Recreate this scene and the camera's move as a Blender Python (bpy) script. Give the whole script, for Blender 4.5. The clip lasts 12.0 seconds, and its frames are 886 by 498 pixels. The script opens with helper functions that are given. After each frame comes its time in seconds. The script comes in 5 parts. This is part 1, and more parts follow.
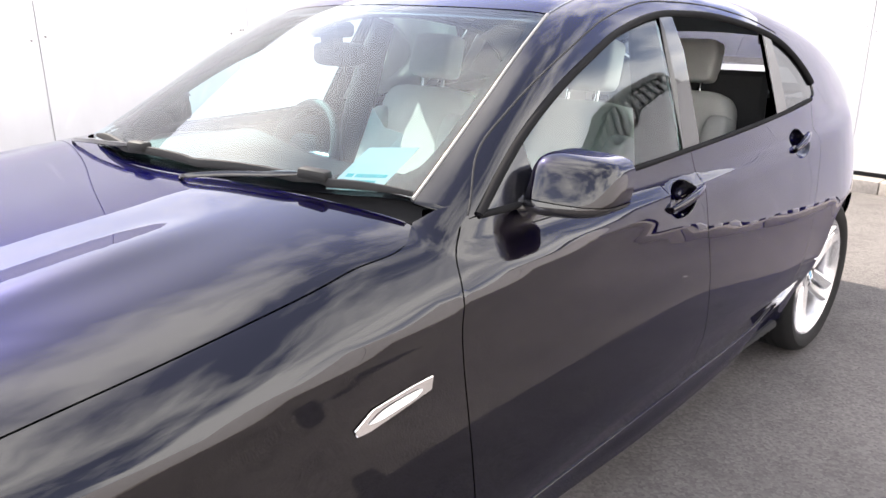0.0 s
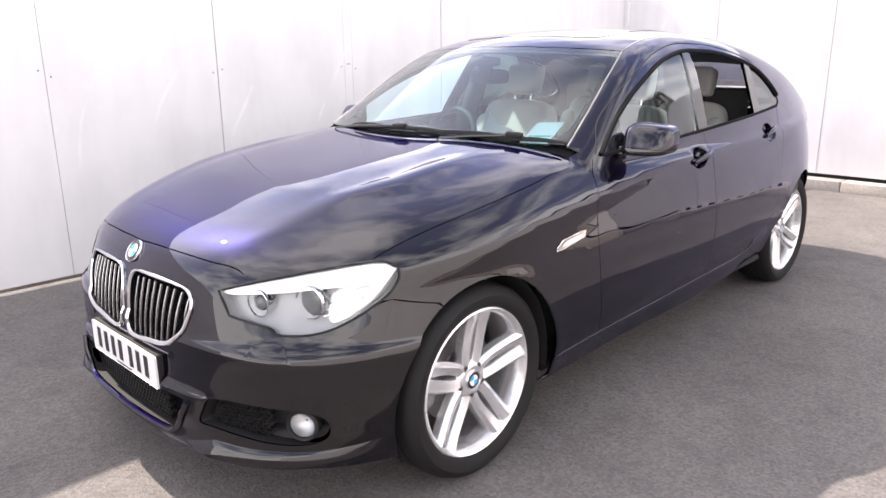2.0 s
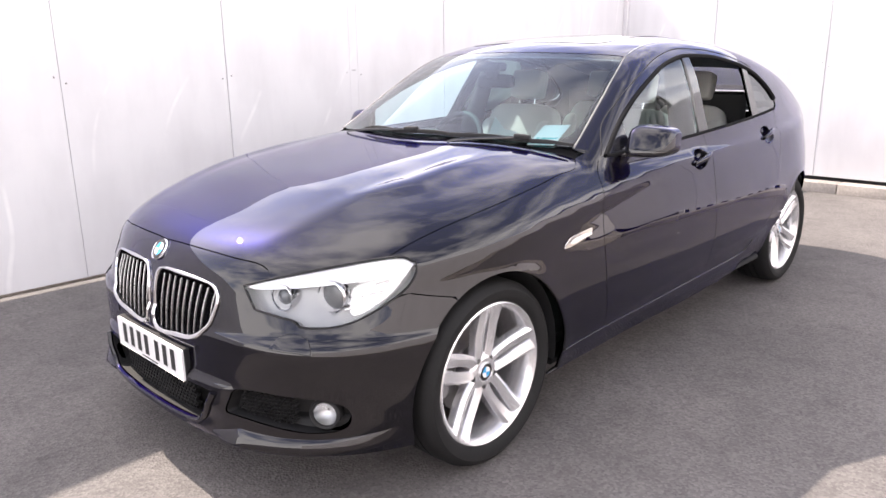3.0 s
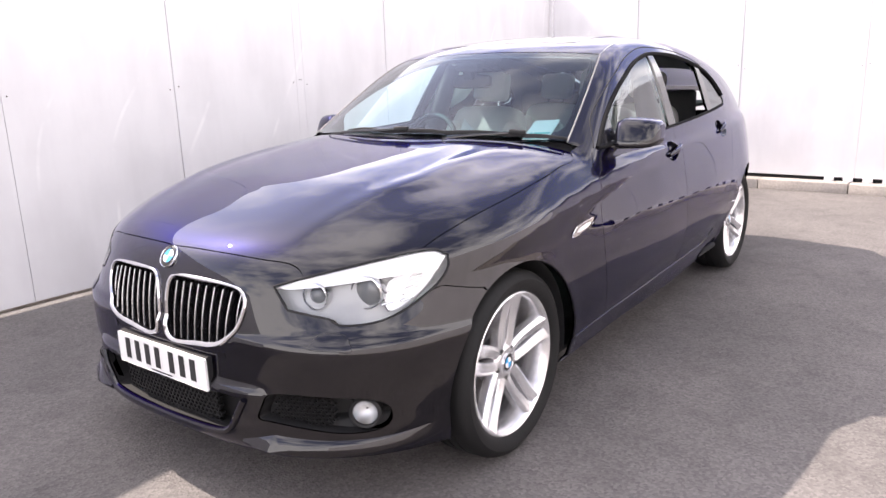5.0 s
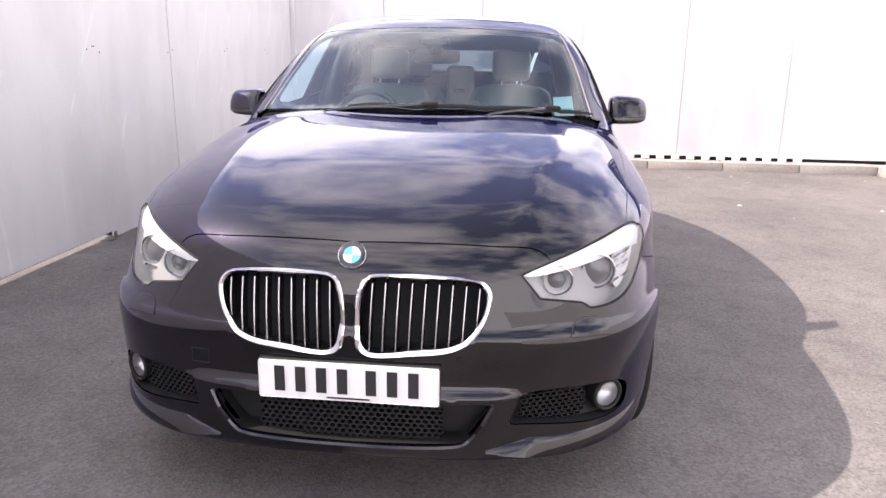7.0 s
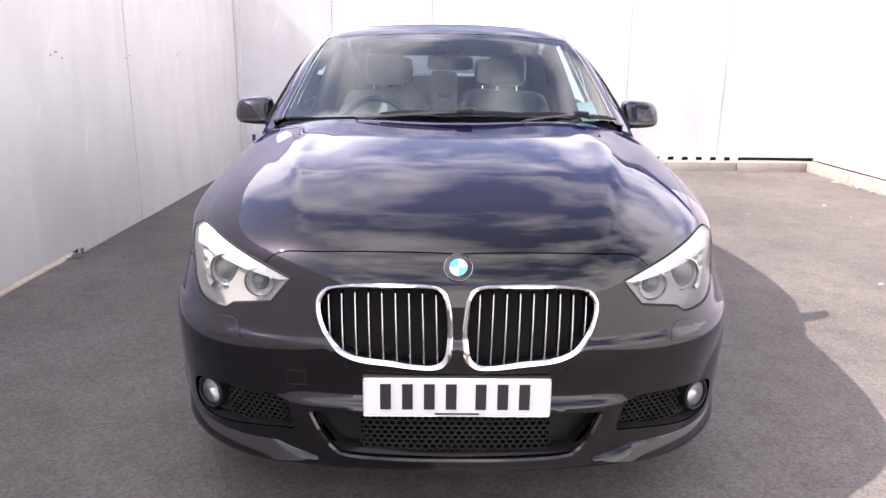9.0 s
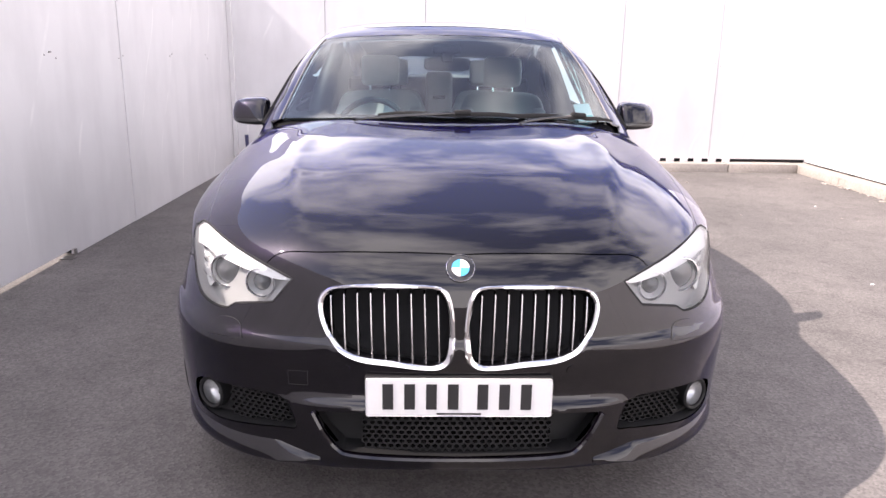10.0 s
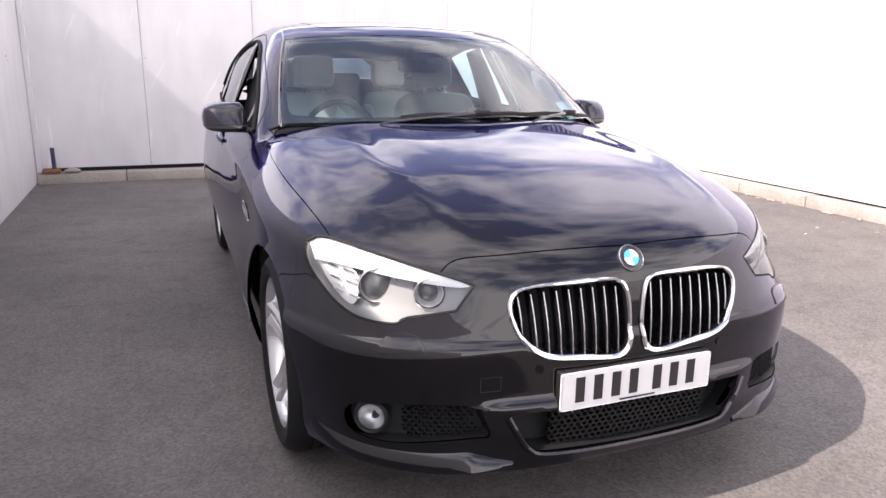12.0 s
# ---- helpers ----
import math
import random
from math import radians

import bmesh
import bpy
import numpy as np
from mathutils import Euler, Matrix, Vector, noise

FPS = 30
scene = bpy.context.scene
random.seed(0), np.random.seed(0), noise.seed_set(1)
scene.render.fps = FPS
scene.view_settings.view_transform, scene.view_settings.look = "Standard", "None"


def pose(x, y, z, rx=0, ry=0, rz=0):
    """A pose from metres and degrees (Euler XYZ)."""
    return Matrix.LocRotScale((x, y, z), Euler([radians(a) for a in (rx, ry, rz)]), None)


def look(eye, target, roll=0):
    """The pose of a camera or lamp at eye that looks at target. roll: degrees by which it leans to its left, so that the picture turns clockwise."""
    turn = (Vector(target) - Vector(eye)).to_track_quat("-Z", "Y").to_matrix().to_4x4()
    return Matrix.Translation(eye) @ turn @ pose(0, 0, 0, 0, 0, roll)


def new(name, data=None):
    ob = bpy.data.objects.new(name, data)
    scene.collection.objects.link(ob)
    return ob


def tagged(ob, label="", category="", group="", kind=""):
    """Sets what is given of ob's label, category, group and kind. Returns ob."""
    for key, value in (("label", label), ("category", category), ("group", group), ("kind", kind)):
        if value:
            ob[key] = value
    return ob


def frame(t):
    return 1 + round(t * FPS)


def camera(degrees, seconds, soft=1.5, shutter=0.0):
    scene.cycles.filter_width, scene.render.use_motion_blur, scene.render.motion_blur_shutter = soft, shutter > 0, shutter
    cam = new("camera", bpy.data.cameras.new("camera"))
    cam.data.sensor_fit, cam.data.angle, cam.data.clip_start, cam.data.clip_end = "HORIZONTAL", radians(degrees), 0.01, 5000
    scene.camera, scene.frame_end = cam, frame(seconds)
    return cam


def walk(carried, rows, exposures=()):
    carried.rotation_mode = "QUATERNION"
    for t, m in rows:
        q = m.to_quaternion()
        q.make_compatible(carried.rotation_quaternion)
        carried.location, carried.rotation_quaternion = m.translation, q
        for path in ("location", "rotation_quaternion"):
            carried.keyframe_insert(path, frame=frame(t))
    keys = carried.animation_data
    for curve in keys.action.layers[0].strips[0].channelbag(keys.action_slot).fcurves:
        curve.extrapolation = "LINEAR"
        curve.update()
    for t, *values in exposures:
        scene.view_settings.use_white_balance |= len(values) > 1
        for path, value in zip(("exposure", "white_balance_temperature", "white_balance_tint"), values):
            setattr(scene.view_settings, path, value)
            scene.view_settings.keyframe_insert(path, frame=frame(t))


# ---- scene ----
cam = camera(63.11, 12.0, soft=1.5)
PATH = [
    (0, (1.8442, -0.2831, 1.4564), (-0.1788, 1.7334, 0.5395), -0.1),
    (0.5, (2.0052, -0.7683, 1.4801), (0.0099, 1.283, 0.5797), -0.75),
    (1, (2.1837, -1.1789, 1.4781), (0.1559, 0.8677, 0.6418), -1.28),
    (1.5, (2.2996, -1.5295, 1.4665), (0.2941, 0.5491, 0.6557), -1.07),
    (2, (2.4383, -1.745, 1.4655), (0.4216, 0.3319, 0.6785), -0.48),
    (2.5, (2.4735, -1.8455, 1.4651), (0.4575, 0.2376, 0.6928), -0.71),
    (3, (2.4763, -1.864, 1.4643), (0.4614, 0.2232, 0.7002), -0.68),
    (5, (2.1975, -2.1324, 1.3994), (0.4534, 0.2026, 0.6882), -1.77),
    (5.5, (1.7939, -2.3148, 1.3761), (0.3208, 0.197, 0.6542), -0.82),
    (6, (1.3593, -2.497, 1.3523), (0.3133, 0.2048, 0.5736), -0.71),
    (6.5, (0.8956, -2.5973, 1.3504), (0.2646, 0.2283, 0.5644), 0.51),
    (7, (0.4608, -2.6725, 1.3654), (0.1514, 0.2066, 0.5811), 0.84),
    (7.5, (0.1525, -2.6703, 1.3668), (0.0399, 0.2261, 0.593), 0.39),
    (9.5, (-0.0801, -2.6722, 1.3764), (-0.025, 0.2274, 0.6088), 0.71),
    (10, (-0.1039, -2.6791, 1.3753), (-0.021, 0.2208, 0.6112), 0.93),
    (10.5, (-0.2161, -2.6979, 1.365), (-0.0195, 0.1991, 0.6107), 2.14),
    (11, (-0.4811, -2.6385, 1.3534), (-0.0354, 0.2328, 0.607), 2.02),
    (11.5, (-0.8659, -2.5687, 1.3693), (-0.1006, 0.2339, 0.6212), 1.89),
    (12, (-1.2565, -2.4534, 1.3569), (-0.1886, 0.2493, 0.612), 0.72),
]
walk(cam, [(t, look(eye, aim, roll)) for t, eye, aim, roll in PATH], exposures=[(0.0, 1.92, 6750, 8), (0.8, 1.72, 6750, 11), (1.6, 1.58, 6750, 12), (4.0, 1.58, 6750, 13), (6.0, 1.44, 6700, 15), (10.0, 1.37, 6700, 16), (12.0, 1.21, 6700, 15)])

# ---- light: a mid-day sun over the left-hand fence, blue sky with broken cloud ----
SUN = Vector((-1.0, -0.11, 1.015)).normalized()
world = bpy.data.worlds.new("sky")
scene.world = world
world.use_nodes = True
wn, wl = world.node_tree.nodes, world.node_tree.links
wn.clear()
w_out, w_bg = wn.new("ShaderNodeOutputWorld"), wn.new("ShaderNodeBackground")
sky = wn.new("ShaderNodeTexSky")
sky.sky_type, sky.sun_disc = "NISHITA", False
sky.sun_elevation, sky.sun_rotation = math.asin(SUN.z), math.atan2(SUN.x, SUN.y) % (2 * math.pi)
# clouds lie on a flat layer overhead: directions are laid out on it, and crowd together towards the horizon
coord, axes, low = wn.new("ShaderNodeTexCoord"), wn.new("ShaderNodeSeparateXYZ"), wn.new("ShaderNodeMath")
low.operation, low.inputs[1].default_value = "MAXIMUM", 0.0
rise, layer = wn.new("ShaderNodeMath"), wn.new("ShaderNodeVectorMath")
rise.operation, rise.inputs[1].default_value = "ADD", 0.30
over = wn.new("ShaderNodeMath")
over.operation, over.inputs[0].default_value = "DIVIDE", 1.0
layer.operation = "SCALE"
stretch = wn.new("ShaderNodeMapping")
stretch.inputs["Location"].default_value = (3.1, 1.4, 0.0)
stretch.inputs["Scale"].default_value = (1.0, 1.0, 0.3)
puffs = wn.new("ShaderNodeTexNoise")
puffs.inputs["Scale"].default_value, puffs.inputs["Detail"].default_value, puffs.inputs["Roughness"].default_value = 2.1, 10.0, 0.57
haze, thick = wn.new("ShaderNodeMapRange"), wn.new("ShaderNodeMath")
haze.inputs["From Min"].default_value, haze.inputs["From Max"].default_value = 0.08, 0.60
haze.inputs["To Min"].default_value, haze.inputs["To Max"].default_value = 0.20, -0.035
thick.operation = "ADD"
wl.new(coord.outputs["Generated"], axes.inputs["Vector"])
wl.new(axes.outputs["Z"], low.inputs[0])
wl.new(low.outputs[0], rise.inputs[0])
wl.new(rise.outputs[0], over.inputs[1])
wl.new(coord.outputs["Generated"], layer.inputs[0])
wl.new(over.outputs[0], layer.inputs["Scale"])
wl.new(layer.outputs["Vector"], stretch.inputs["Vector"])
wl.new(low.outputs[0], haze.inputs["Value"])
ramp = wn.new("ShaderNodeValToRGB")
ramp.color_ramp.elements[0].position, ramp.color_ramp.elements[1].position = 0.405, 0.60
mix = wn.new("ShaderNodeMix")
mix.data_type = "RGBA"
mix.inputs["B"].default_value = (9.4, 9.2, 9.3, 1)
wl.new(stretch.outputs["Vector"], puffs.inputs["Vector"])
wl.new(puffs.outputs["Fac"], thick.inputs[0])
wl.new(haze.outputs["Result"], thick.inputs[1])
wl.new(thick.outputs[0], ramp.inputs["Fac"])
wl.new(ramp.outputs["Color"], mix.inputs["Factor"])
tone = wn.new("ShaderNodeHueSaturation")
tone.inputs["Hue"].default_value, tone.inputs["Saturation"].default_value = 0.52, 0.66
wl.new(sky.outputs["Color"], tone.inputs["Color"])
wl.new(tone.outputs["Color"], mix.inputs["A"])
wl.new(mix.outputs["Result"], w_bg.inputs["Color"])
wl.new(w_bg.outputs["Background"], w_out.inputs["Surface"])
w_bg.inputs["Strength"].default_value = 0.15
sun = new("sun", bpy.data.lights.new("sun", "SUN"))
sun.data.energy, sun.data.angle, sun.data.color = 3.6, radians(0.53), (1.0, 0.905, 0.81)
sun.matrix_world = look(SUN * 30, (0, 0, 0))


# ---- materials ----
def material(name):
    m = bpy.data.materials.new(name)
    m.use_nodes = True
    nt = m.node_tree
    return m, nt.nodes, nt.links, nt.nodes["Principled BSDF"]


def plain(name, color, rough=0.5, metal=0.0, coat=0.0, spec=0.5, grain=0.0, scale=60.0, bump=0.0):
    """A surface with fine variation of tone and relief."""
    m, n, l, b = material(name)
    b.inputs["Base Color"].default_value = (*color, 1)
    b.inputs["Roughness"].default_value, b.inputs["Metallic"].default_value = rough, metal
    b.inputs["Coat Weight"].default_value, b.inputs["Specular IOR Level"].default_value = coat, spec
    b.inputs["Coat Roughness"].default_value = 0.02
    if grain or bump:
        tc, t1, t2 = n.new("ShaderNodeTexCoord"), n.new("ShaderNodeTexNoise"), n.new("ShaderNodeTexNoise")
        t1.inputs["Scale"].default_value, t1.inputs["Detail"].default_value = scale, 6
        t2.inputs["Scale"].default_value, t2.inputs["Detail"].default_value = scale / 14, 4
        l.new(tc.outputs["Object"], t1.inputs["Vector"])
        l.new(tc.outputs["Object"], t2.inputs["Vector"])
        add = n.new("ShaderNodeMath")
        l.new(t1.outputs["Fac"], add.inputs[0])
        l.new(t2.outputs["Fac"], add.inputs[1])
        rng = n.new("ShaderNodeMapRange")
        rng.inputs["From Min"].default_value, rng.inputs["From Max"].default_value = 0.6, 1.4
        rng.inputs["To Min"].default_value, rng.inputs["To Max"].default_value = 1 - grain, 1 + grain
        l.new(add.outputs[0], rng.inputs["Value"])
        hsv = n.new("ShaderNodeHueSaturation")
        hsv.inputs["Color"].default_value = (*color, 1)
        l.new(rng.outputs["Result"], hsv.inputs["Value"])
        l.new(hsv.outputs["Color"], b.inputs["Base Color"])
        if bump:
            bp = n.new("ShaderNodeBump")
            bp.inputs["Strength"].default_value, bp.inputs["Distance"].default_value = bump, 0.004
            l.new(t1.outputs["Fac"], bp.inputs["Height"])
            l.new(bp.outputs["Normal"], b.inputs["Normal"])
    return m


def glass(name, tint, gloss=0.0, ior=1.5, rough=0.0):
    """A thin pane: see-through with a tint, and glossy by Fresnel."""
    m, n, l, b = material(name)
    out = n["Material Output"]
    n.remove(b)
    tr, gl, mx, fr = n.new("ShaderNodeBsdfTransparent"), n.new("ShaderNodeBsdfGlossy"), n.new("ShaderNodeMixShader"), n.new("ShaderNodeFresnel")
    tr.inputs["Color"].default_value = (*tint, 1)
    gl.inputs["Roughness"].default_value = rough
    gl.inputs["Color"].default_value = (0.95, 0.97, 1, 1)
    fr.inputs["IOR"].default_value = ior
    l.new(fr.outputs["Fac"], mx.inputs["Fac"])
    l.new(tr.outputs["BSDF"], mx.inputs[1])
    l.new(gl.outputs["BSDF"], mx.inputs[2])
    l.new(mx.outputs["Shader"], out.inputs["Surface"])
    return m


def car_paint():
    m, n, l, b = material("dark_blue_metallic_paint")
    b.inputs["Base Color"].default_value = (0.012, 0.011, 0.028, 1)
    b.inputs["Metallic"].default_value, b.inputs["Roughness"].default_value = 0.7, 0.37
    b.inputs["Specular Tint"].default_value = (0.35, 0.35, 0.9, 1)
    b.inputs["Specular IOR Level"].default_value = 0.0
    b.inputs["Coat Weight"].default_value, b.inputs["Coat Roughness"].default_value, b.inputs["Coat IOR"].default_value = 1.0, 0.012, 1.57
    tc, t1, t2 = n.new("ShaderNodeTexCoord"), n.new("ShaderNodeTexNoise"), n.new("ShaderNodeTexNoise")
    t1.inputs["Scale"].default_value = 900
    t2.inputs["Scale"].default_value, t2.inputs["Detail"].default_value = 7, 6
    l.new(tc.outputs["Object"], t1.inputs["Vector"])
    l.new(tc.outputs["Object"], t2.inputs["Vector"])
    r = n.new("ShaderNodeValToRGB")
    r.color_ramp.elements[0].color, r.color_ramp.elements[1].color = (0.0016, 0.0012, 0.0022, 1), (0.0086, 0.0062, 0.0122, 1)
    r.color_ramp.elements[0].position, r.color_ramp.elements[1].position = 0.4, 0.75
    l.new(t1.outputs["Fac"], r.inputs["Fac"])
    l.new(r.outputs["Color"], b.inputs["Base Color"])
    dust = n.new("ShaderNodeMapRange")
    dust.inputs["From Min"].default_value, dust.inputs["From Max"].default_value = 0.45, 0.8
    dust.inputs["To Min"].default_value, dust.inputs["To Max"].default_value = 0.006, 0.022
    l.new(t2.outputs["Fac"], dust.inputs["Value"])
    l.new(dust.outputs["Result"], b.inputs["Coat Roughness"])
    return m


def asphalt():
    m, n, l, b = material("worn_asphalt")
    tc = n.new("ShaderNodeTexCoord")
    def noise_at(scale, detail=5, rough=0.6):
        t = n.new("ShaderNodeTexNoise")
        t.inputs["Scale"].default_value, t.inputs["Detail"].default_value, t.inputs["Roughness"].default_value = scale, detail, rough
        l.new(tc.outputs["Object"], t.inputs["Vector"])
        return t
    chips = n.new("ShaderNodeTexVoronoi")
    chips.inputs["Scale"].default_value = 95
    l.new(tc.outputs["Object"], chips.inputs["Vector"])
    big, mid, fine = noise_at(0.9), noise_at(5, 8, 0.65), noise_at(140, 3)
    r1 = n.new("ShaderNodeValToRGB")
    r1.color_ramp.elements[0].color, r1.color_ramp.elements[1].color = (0.104, 0.096, 0.094, 1), (0.156, 0.143, 0.139, 1)
    r1.color_ramp.elements[0].position, r1.color_ramp.elements[1].position = 0.3, 0.7
    l.new(big.outputs["Fac"], r1.inputs["Fac"])
    sp = n.new("ShaderNodeMapRange")
    sp.inputs["From Min"].default_value, sp.inputs["From Max"].default_value = 0.0, 1.0
    sp.inputs["To Min"].default_value, sp.inputs["To Max"].default_value = 0.70, 1.30
    l.new(chips.outputs["Color"], sp.inputs["Value"])
    st = n.new("ShaderNodeMapRange")
    st.inputs["From Min"].default_value, st.inputs["From Max"].default_value = 0.32, 0.5
    st.inputs["To Min"].default_value, st.inputs["To Max"].default_value = 0.80, 1.0
    l.new(mid.outputs["Fac"], st.inputs["Value"])
    mu = n.new("ShaderNodeMath")
    mu.operation = "MULTIPLY"
    l.new(sp.outputs["Result"], mu.inputs[0])
    l.new(st.outputs["Result"], mu.inputs[1])
    hsv = n.new("ShaderNodeHueSaturation")
    l.new(r1.outputs["Color"], hsv.inputs["Color"])
    l.new(mu.outputs[0], hsv.inputs["Value"])
    l.new(hsv.outputs["Color"], b.inputs["Base Color"])
    b.inputs["Roughness"].default_value, b.inputs["Specular IOR Level"].default_value = 0.85, 0.3
    bp = n.new("ShaderNodeBump")
    bp.inputs["Strength"].default_value, bp.inputs["Distance"].default_value = 0.55, 0.004
    l.new(chips.outputs["Distance"], bp.inputs["Height"])
    b2 = n.new("ShaderNodeBump")
    b2.inputs["Strength"].default_value, b2.inputs["Distance"].default_value = 0.4, 0.002
    l.new(fine.outputs["Fac"], b2.inputs["Height"])
    l.new(bp.outputs["Normal"], b2.inputs["Normal"])
    l.new(b2.outputs["Normal"], b.inputs["Normal"])
    return m


def white_sheet():
    """White coated steel sheet: faint dents, streaks and grime."""
    m, n, l, b = material("white_coated_sheet")
    tc, mp = n.new("ShaderNodeTexCoord"), n.new("ShaderNodeMapping")
    mp.inputs["Scale"].default_value = (0.5, 0.5, 0.12)
    streak, blot, dent = n.new("ShaderNodeTexNoise"), n.new("ShaderNodeTexNoise"), n.new("ShaderNodeTexNoise")
    streak.inputs["Scale"].default_value, streak.inputs["Detail"].default_value = 9, 6
    blot.inputs["Scale"].default_value, blot.inputs["Detail"].default_value = 1.6, 6
    dent.inputs["Scale"].default_value, dent.inputs["Detail"].default_value = 1.3, 1
    l.new(tc.outputs["Object"], mp.inputs["Vector"])
    l.new(mp.outputs["Vector"], streak.inputs["Vector"])
    l.new(tc.outputs["Object"], blot.inputs["Vector"])
    l.new(tc.outputs["Object"], dent.inputs["Vector"])
    mul = n.new("ShaderNodeMath")
    mul.operation = "MULTIPLY"
    l.new(streak.outputs["Fac"], mul.inputs[0])
    l.new(blot.outputs["Fac"], mul.inputs[1])
    r = n.new("ShaderNodeValToRGB")
    r.color_ramp.elements[0].color, r.color_ramp.elements[1].color = (0.575, 0.565, 0.585, 1), (0.645, 0.635, 0.655, 1)
    r.color_ramp.elements[0].position, r.color_ramp.elements[1].position = 0.12, 0.30
    l.new(mul.outputs[0], r.inputs["Fac"])
    wave, wm = n.new("ShaderNodeTexWave"), n.new("ShaderNodeMapping")
    wm.inputs["Rotation"].default_value = (0.5, 0.3, 0.2)
    wave.inputs["Scale"].default_value, wave.inputs["Distortion"].default_value, wave.inputs["Detail"].default_value, wave.inputs["Detail Scale"].default_value = 0.55, 7.0, 2.0, 0.7
    l.new(tc.outputs["Object"], wm.inputs["Vector"])
    l.new(wm.outputs["Vector"], wave.inputs["Vector"])
    line, part_ = n.new("ShaderNodeMapRange"), n.new("ShaderNodeMapRange")
    line.inputs["From Min"].default_value, line.inputs["From Max"].default_value = 0.992, 1.0
    part_.inputs["From Min"].default_value, part_.inputs["From Max"].default_value = 0.5, 0.62
    l.new(wave.outputs["Fac"], line.inputs["Value"])
    l.new(blot.outputs["Fac"], part_.inputs["Value"])
    both_ = n.new("ShaderNodeMath")
    both_.operation = "MULTIPLY"
    l.new(line.outputs["Result"], both_.inputs[0])
    l.new(part_.outputs["Result"], both_.inputs[1])
    scuff = n.new("ShaderNodeMix")
    scuff.data_type = "RGBA"
    scuff.inputs["B"].default_value = (0.74, 0.73, 0.74, 1)
    l.new(both_.outputs[0], scuff.inputs["Factor"])
    l.new(r.outputs["Color"], scuff.inputs["A"])
    l.new(scuff.outputs["Result"], b.inputs["Base Color"])
    b.inputs["Roughness"].default_value, b.inputs["Specular IOR Level"].default_value = 0.38, 0.4
    bp = n.new("ShaderNodeBump")
    bp.inputs["Strength"].default_value, bp.inputs["Distance"].default_value = 0.35, 0.03
    l.new(dent.outputs["Fac"], bp.inputs["Height"])
    l.new(bp.outputs["Normal"], b.inputs["Normal"])
    return m


PAINT = car_paint()
ASPHALT = asphalt()
SHEET = white_sheet()
CONCRETE = plain("kerb_concrete", (0.33, 0.30, 0.275), 0.9, grain=0.25, scale=40, bump=0.5)
RIB = plain("weathered_rib", (0.36, 0.36, 0.36), 0.6, grain=0.15)
EAVES = plain("grey_eaves", (0.16, 0.16, 0.16), 0.6, grain=0.15)
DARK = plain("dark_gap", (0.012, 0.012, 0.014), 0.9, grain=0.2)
RUBBER = plain("tyre_rubber", (0.009, 0.009, 0.0095), 0.72, spec=0.28, grain=0.2, scale=90, bump=0.15)
PLASTIC = plain("black_plastic", (0.011, 0.011, 0.012), 0.58, spec=0.3, grain=0.15, scale=200, bump=0.05)
GLOSS = plain("gloss_black_trim", (0.008, 0.008, 0.010), 0.12, coat=0.6)
CHROME = plain("chrome", (0.72, 0.72, 0.74), 0.06, metal=1.0)
ALLOY = plain("silver_alloy", (0.76, 0.76, 0.78), 0.24, metal=0.75, coat=0.5, grain=0.04, scale=120)
STEEL = plain("brake_steel", (0.25, 0.24, 0.24), 0.45, metal=0.9, grain=0.2, scale=60)
SCREEN = glass("windscreen_glass", (0.63, 0.90, 0.925), ior=1.68)
PRIVACY = glass("tinted_glass", (0.10, 0.12, 0.12), ior=1.75)
PANE = glass("side_glass", (0.66, 0.82, 0.78), ior=1.75)
REARGLASS = glass("rear_glass", (0.58, 0.82, 0.75), ior=1.45)
SLATSILVER = plain("slat_silver", (0.50, 0.50, 0.51), 0.22, metal=0.95)
LENS = glass("lamp_lens", (0.94, 0.95, 0.96), ior=1.36)
PLATE = plain("white_plate", (0.68, 0.68, 0.69), 0.35, coat=0.3, grain=0.03, scale=200)
INK = plain("black_plate_mark", (0.02, 0.02, 0.022), 0.4)
LEATHER = plain("pale_grey_leather", (0.56, 0.555, 0.53), 0.55, grain=0.06, scale=150, bump=0.12)
TRIMDARK = plain("dark_cabin_trim", (0.03, 0.03, 0.032), 0.6, grain=0.15, scale=120, bump=0.1)
PAPER = plain("white_paper", (0.82, 0.82, 0.80), 0.7, grain=0.02)
TEAL = plain("teal_print", (0.10, 0.55, 0.55), 0.5)
BLUE = plain("badge_blue", (0.05, 0.35, 0.65), 0.25, coat=0.8)
WHITE = plain("badge_white", (0.8, 0.8, 0.8), 0.25, coat=0.8)
LAMPGREY = plain("lamp_bezel_silver", (0.37, 0.37, 0.37), 0.32, metal=0.25, grain=0.05, scale=80)
TAILRED = plain("red_lamp_lens", (0.35, 0.01, 0.012), 0.15, coat=0.6)
LAMPWHITE = plain("lamp_reflector_white", (0.90, 0.90, 0.90), 0.20, metal=0.2)
COWL = plain("scuttle_plastic", (0.010, 0.010, 0.011), 0.8, spec=0.08, grain=0.15, scale=200, bump=0.05)
SMOKE = plain("projector_glass", (0.11, 0.112, 0.118), 0.06, coat=0.8)
FOGGLASS = plain("fog_reflector", (0.60, 0.60, 0.61), 0.25, metal=0.6)
FABRIC = plain("grey_seat_cloth", (0.22, 0.22, 0.22), 0.8, grain=0.1, scale=150)


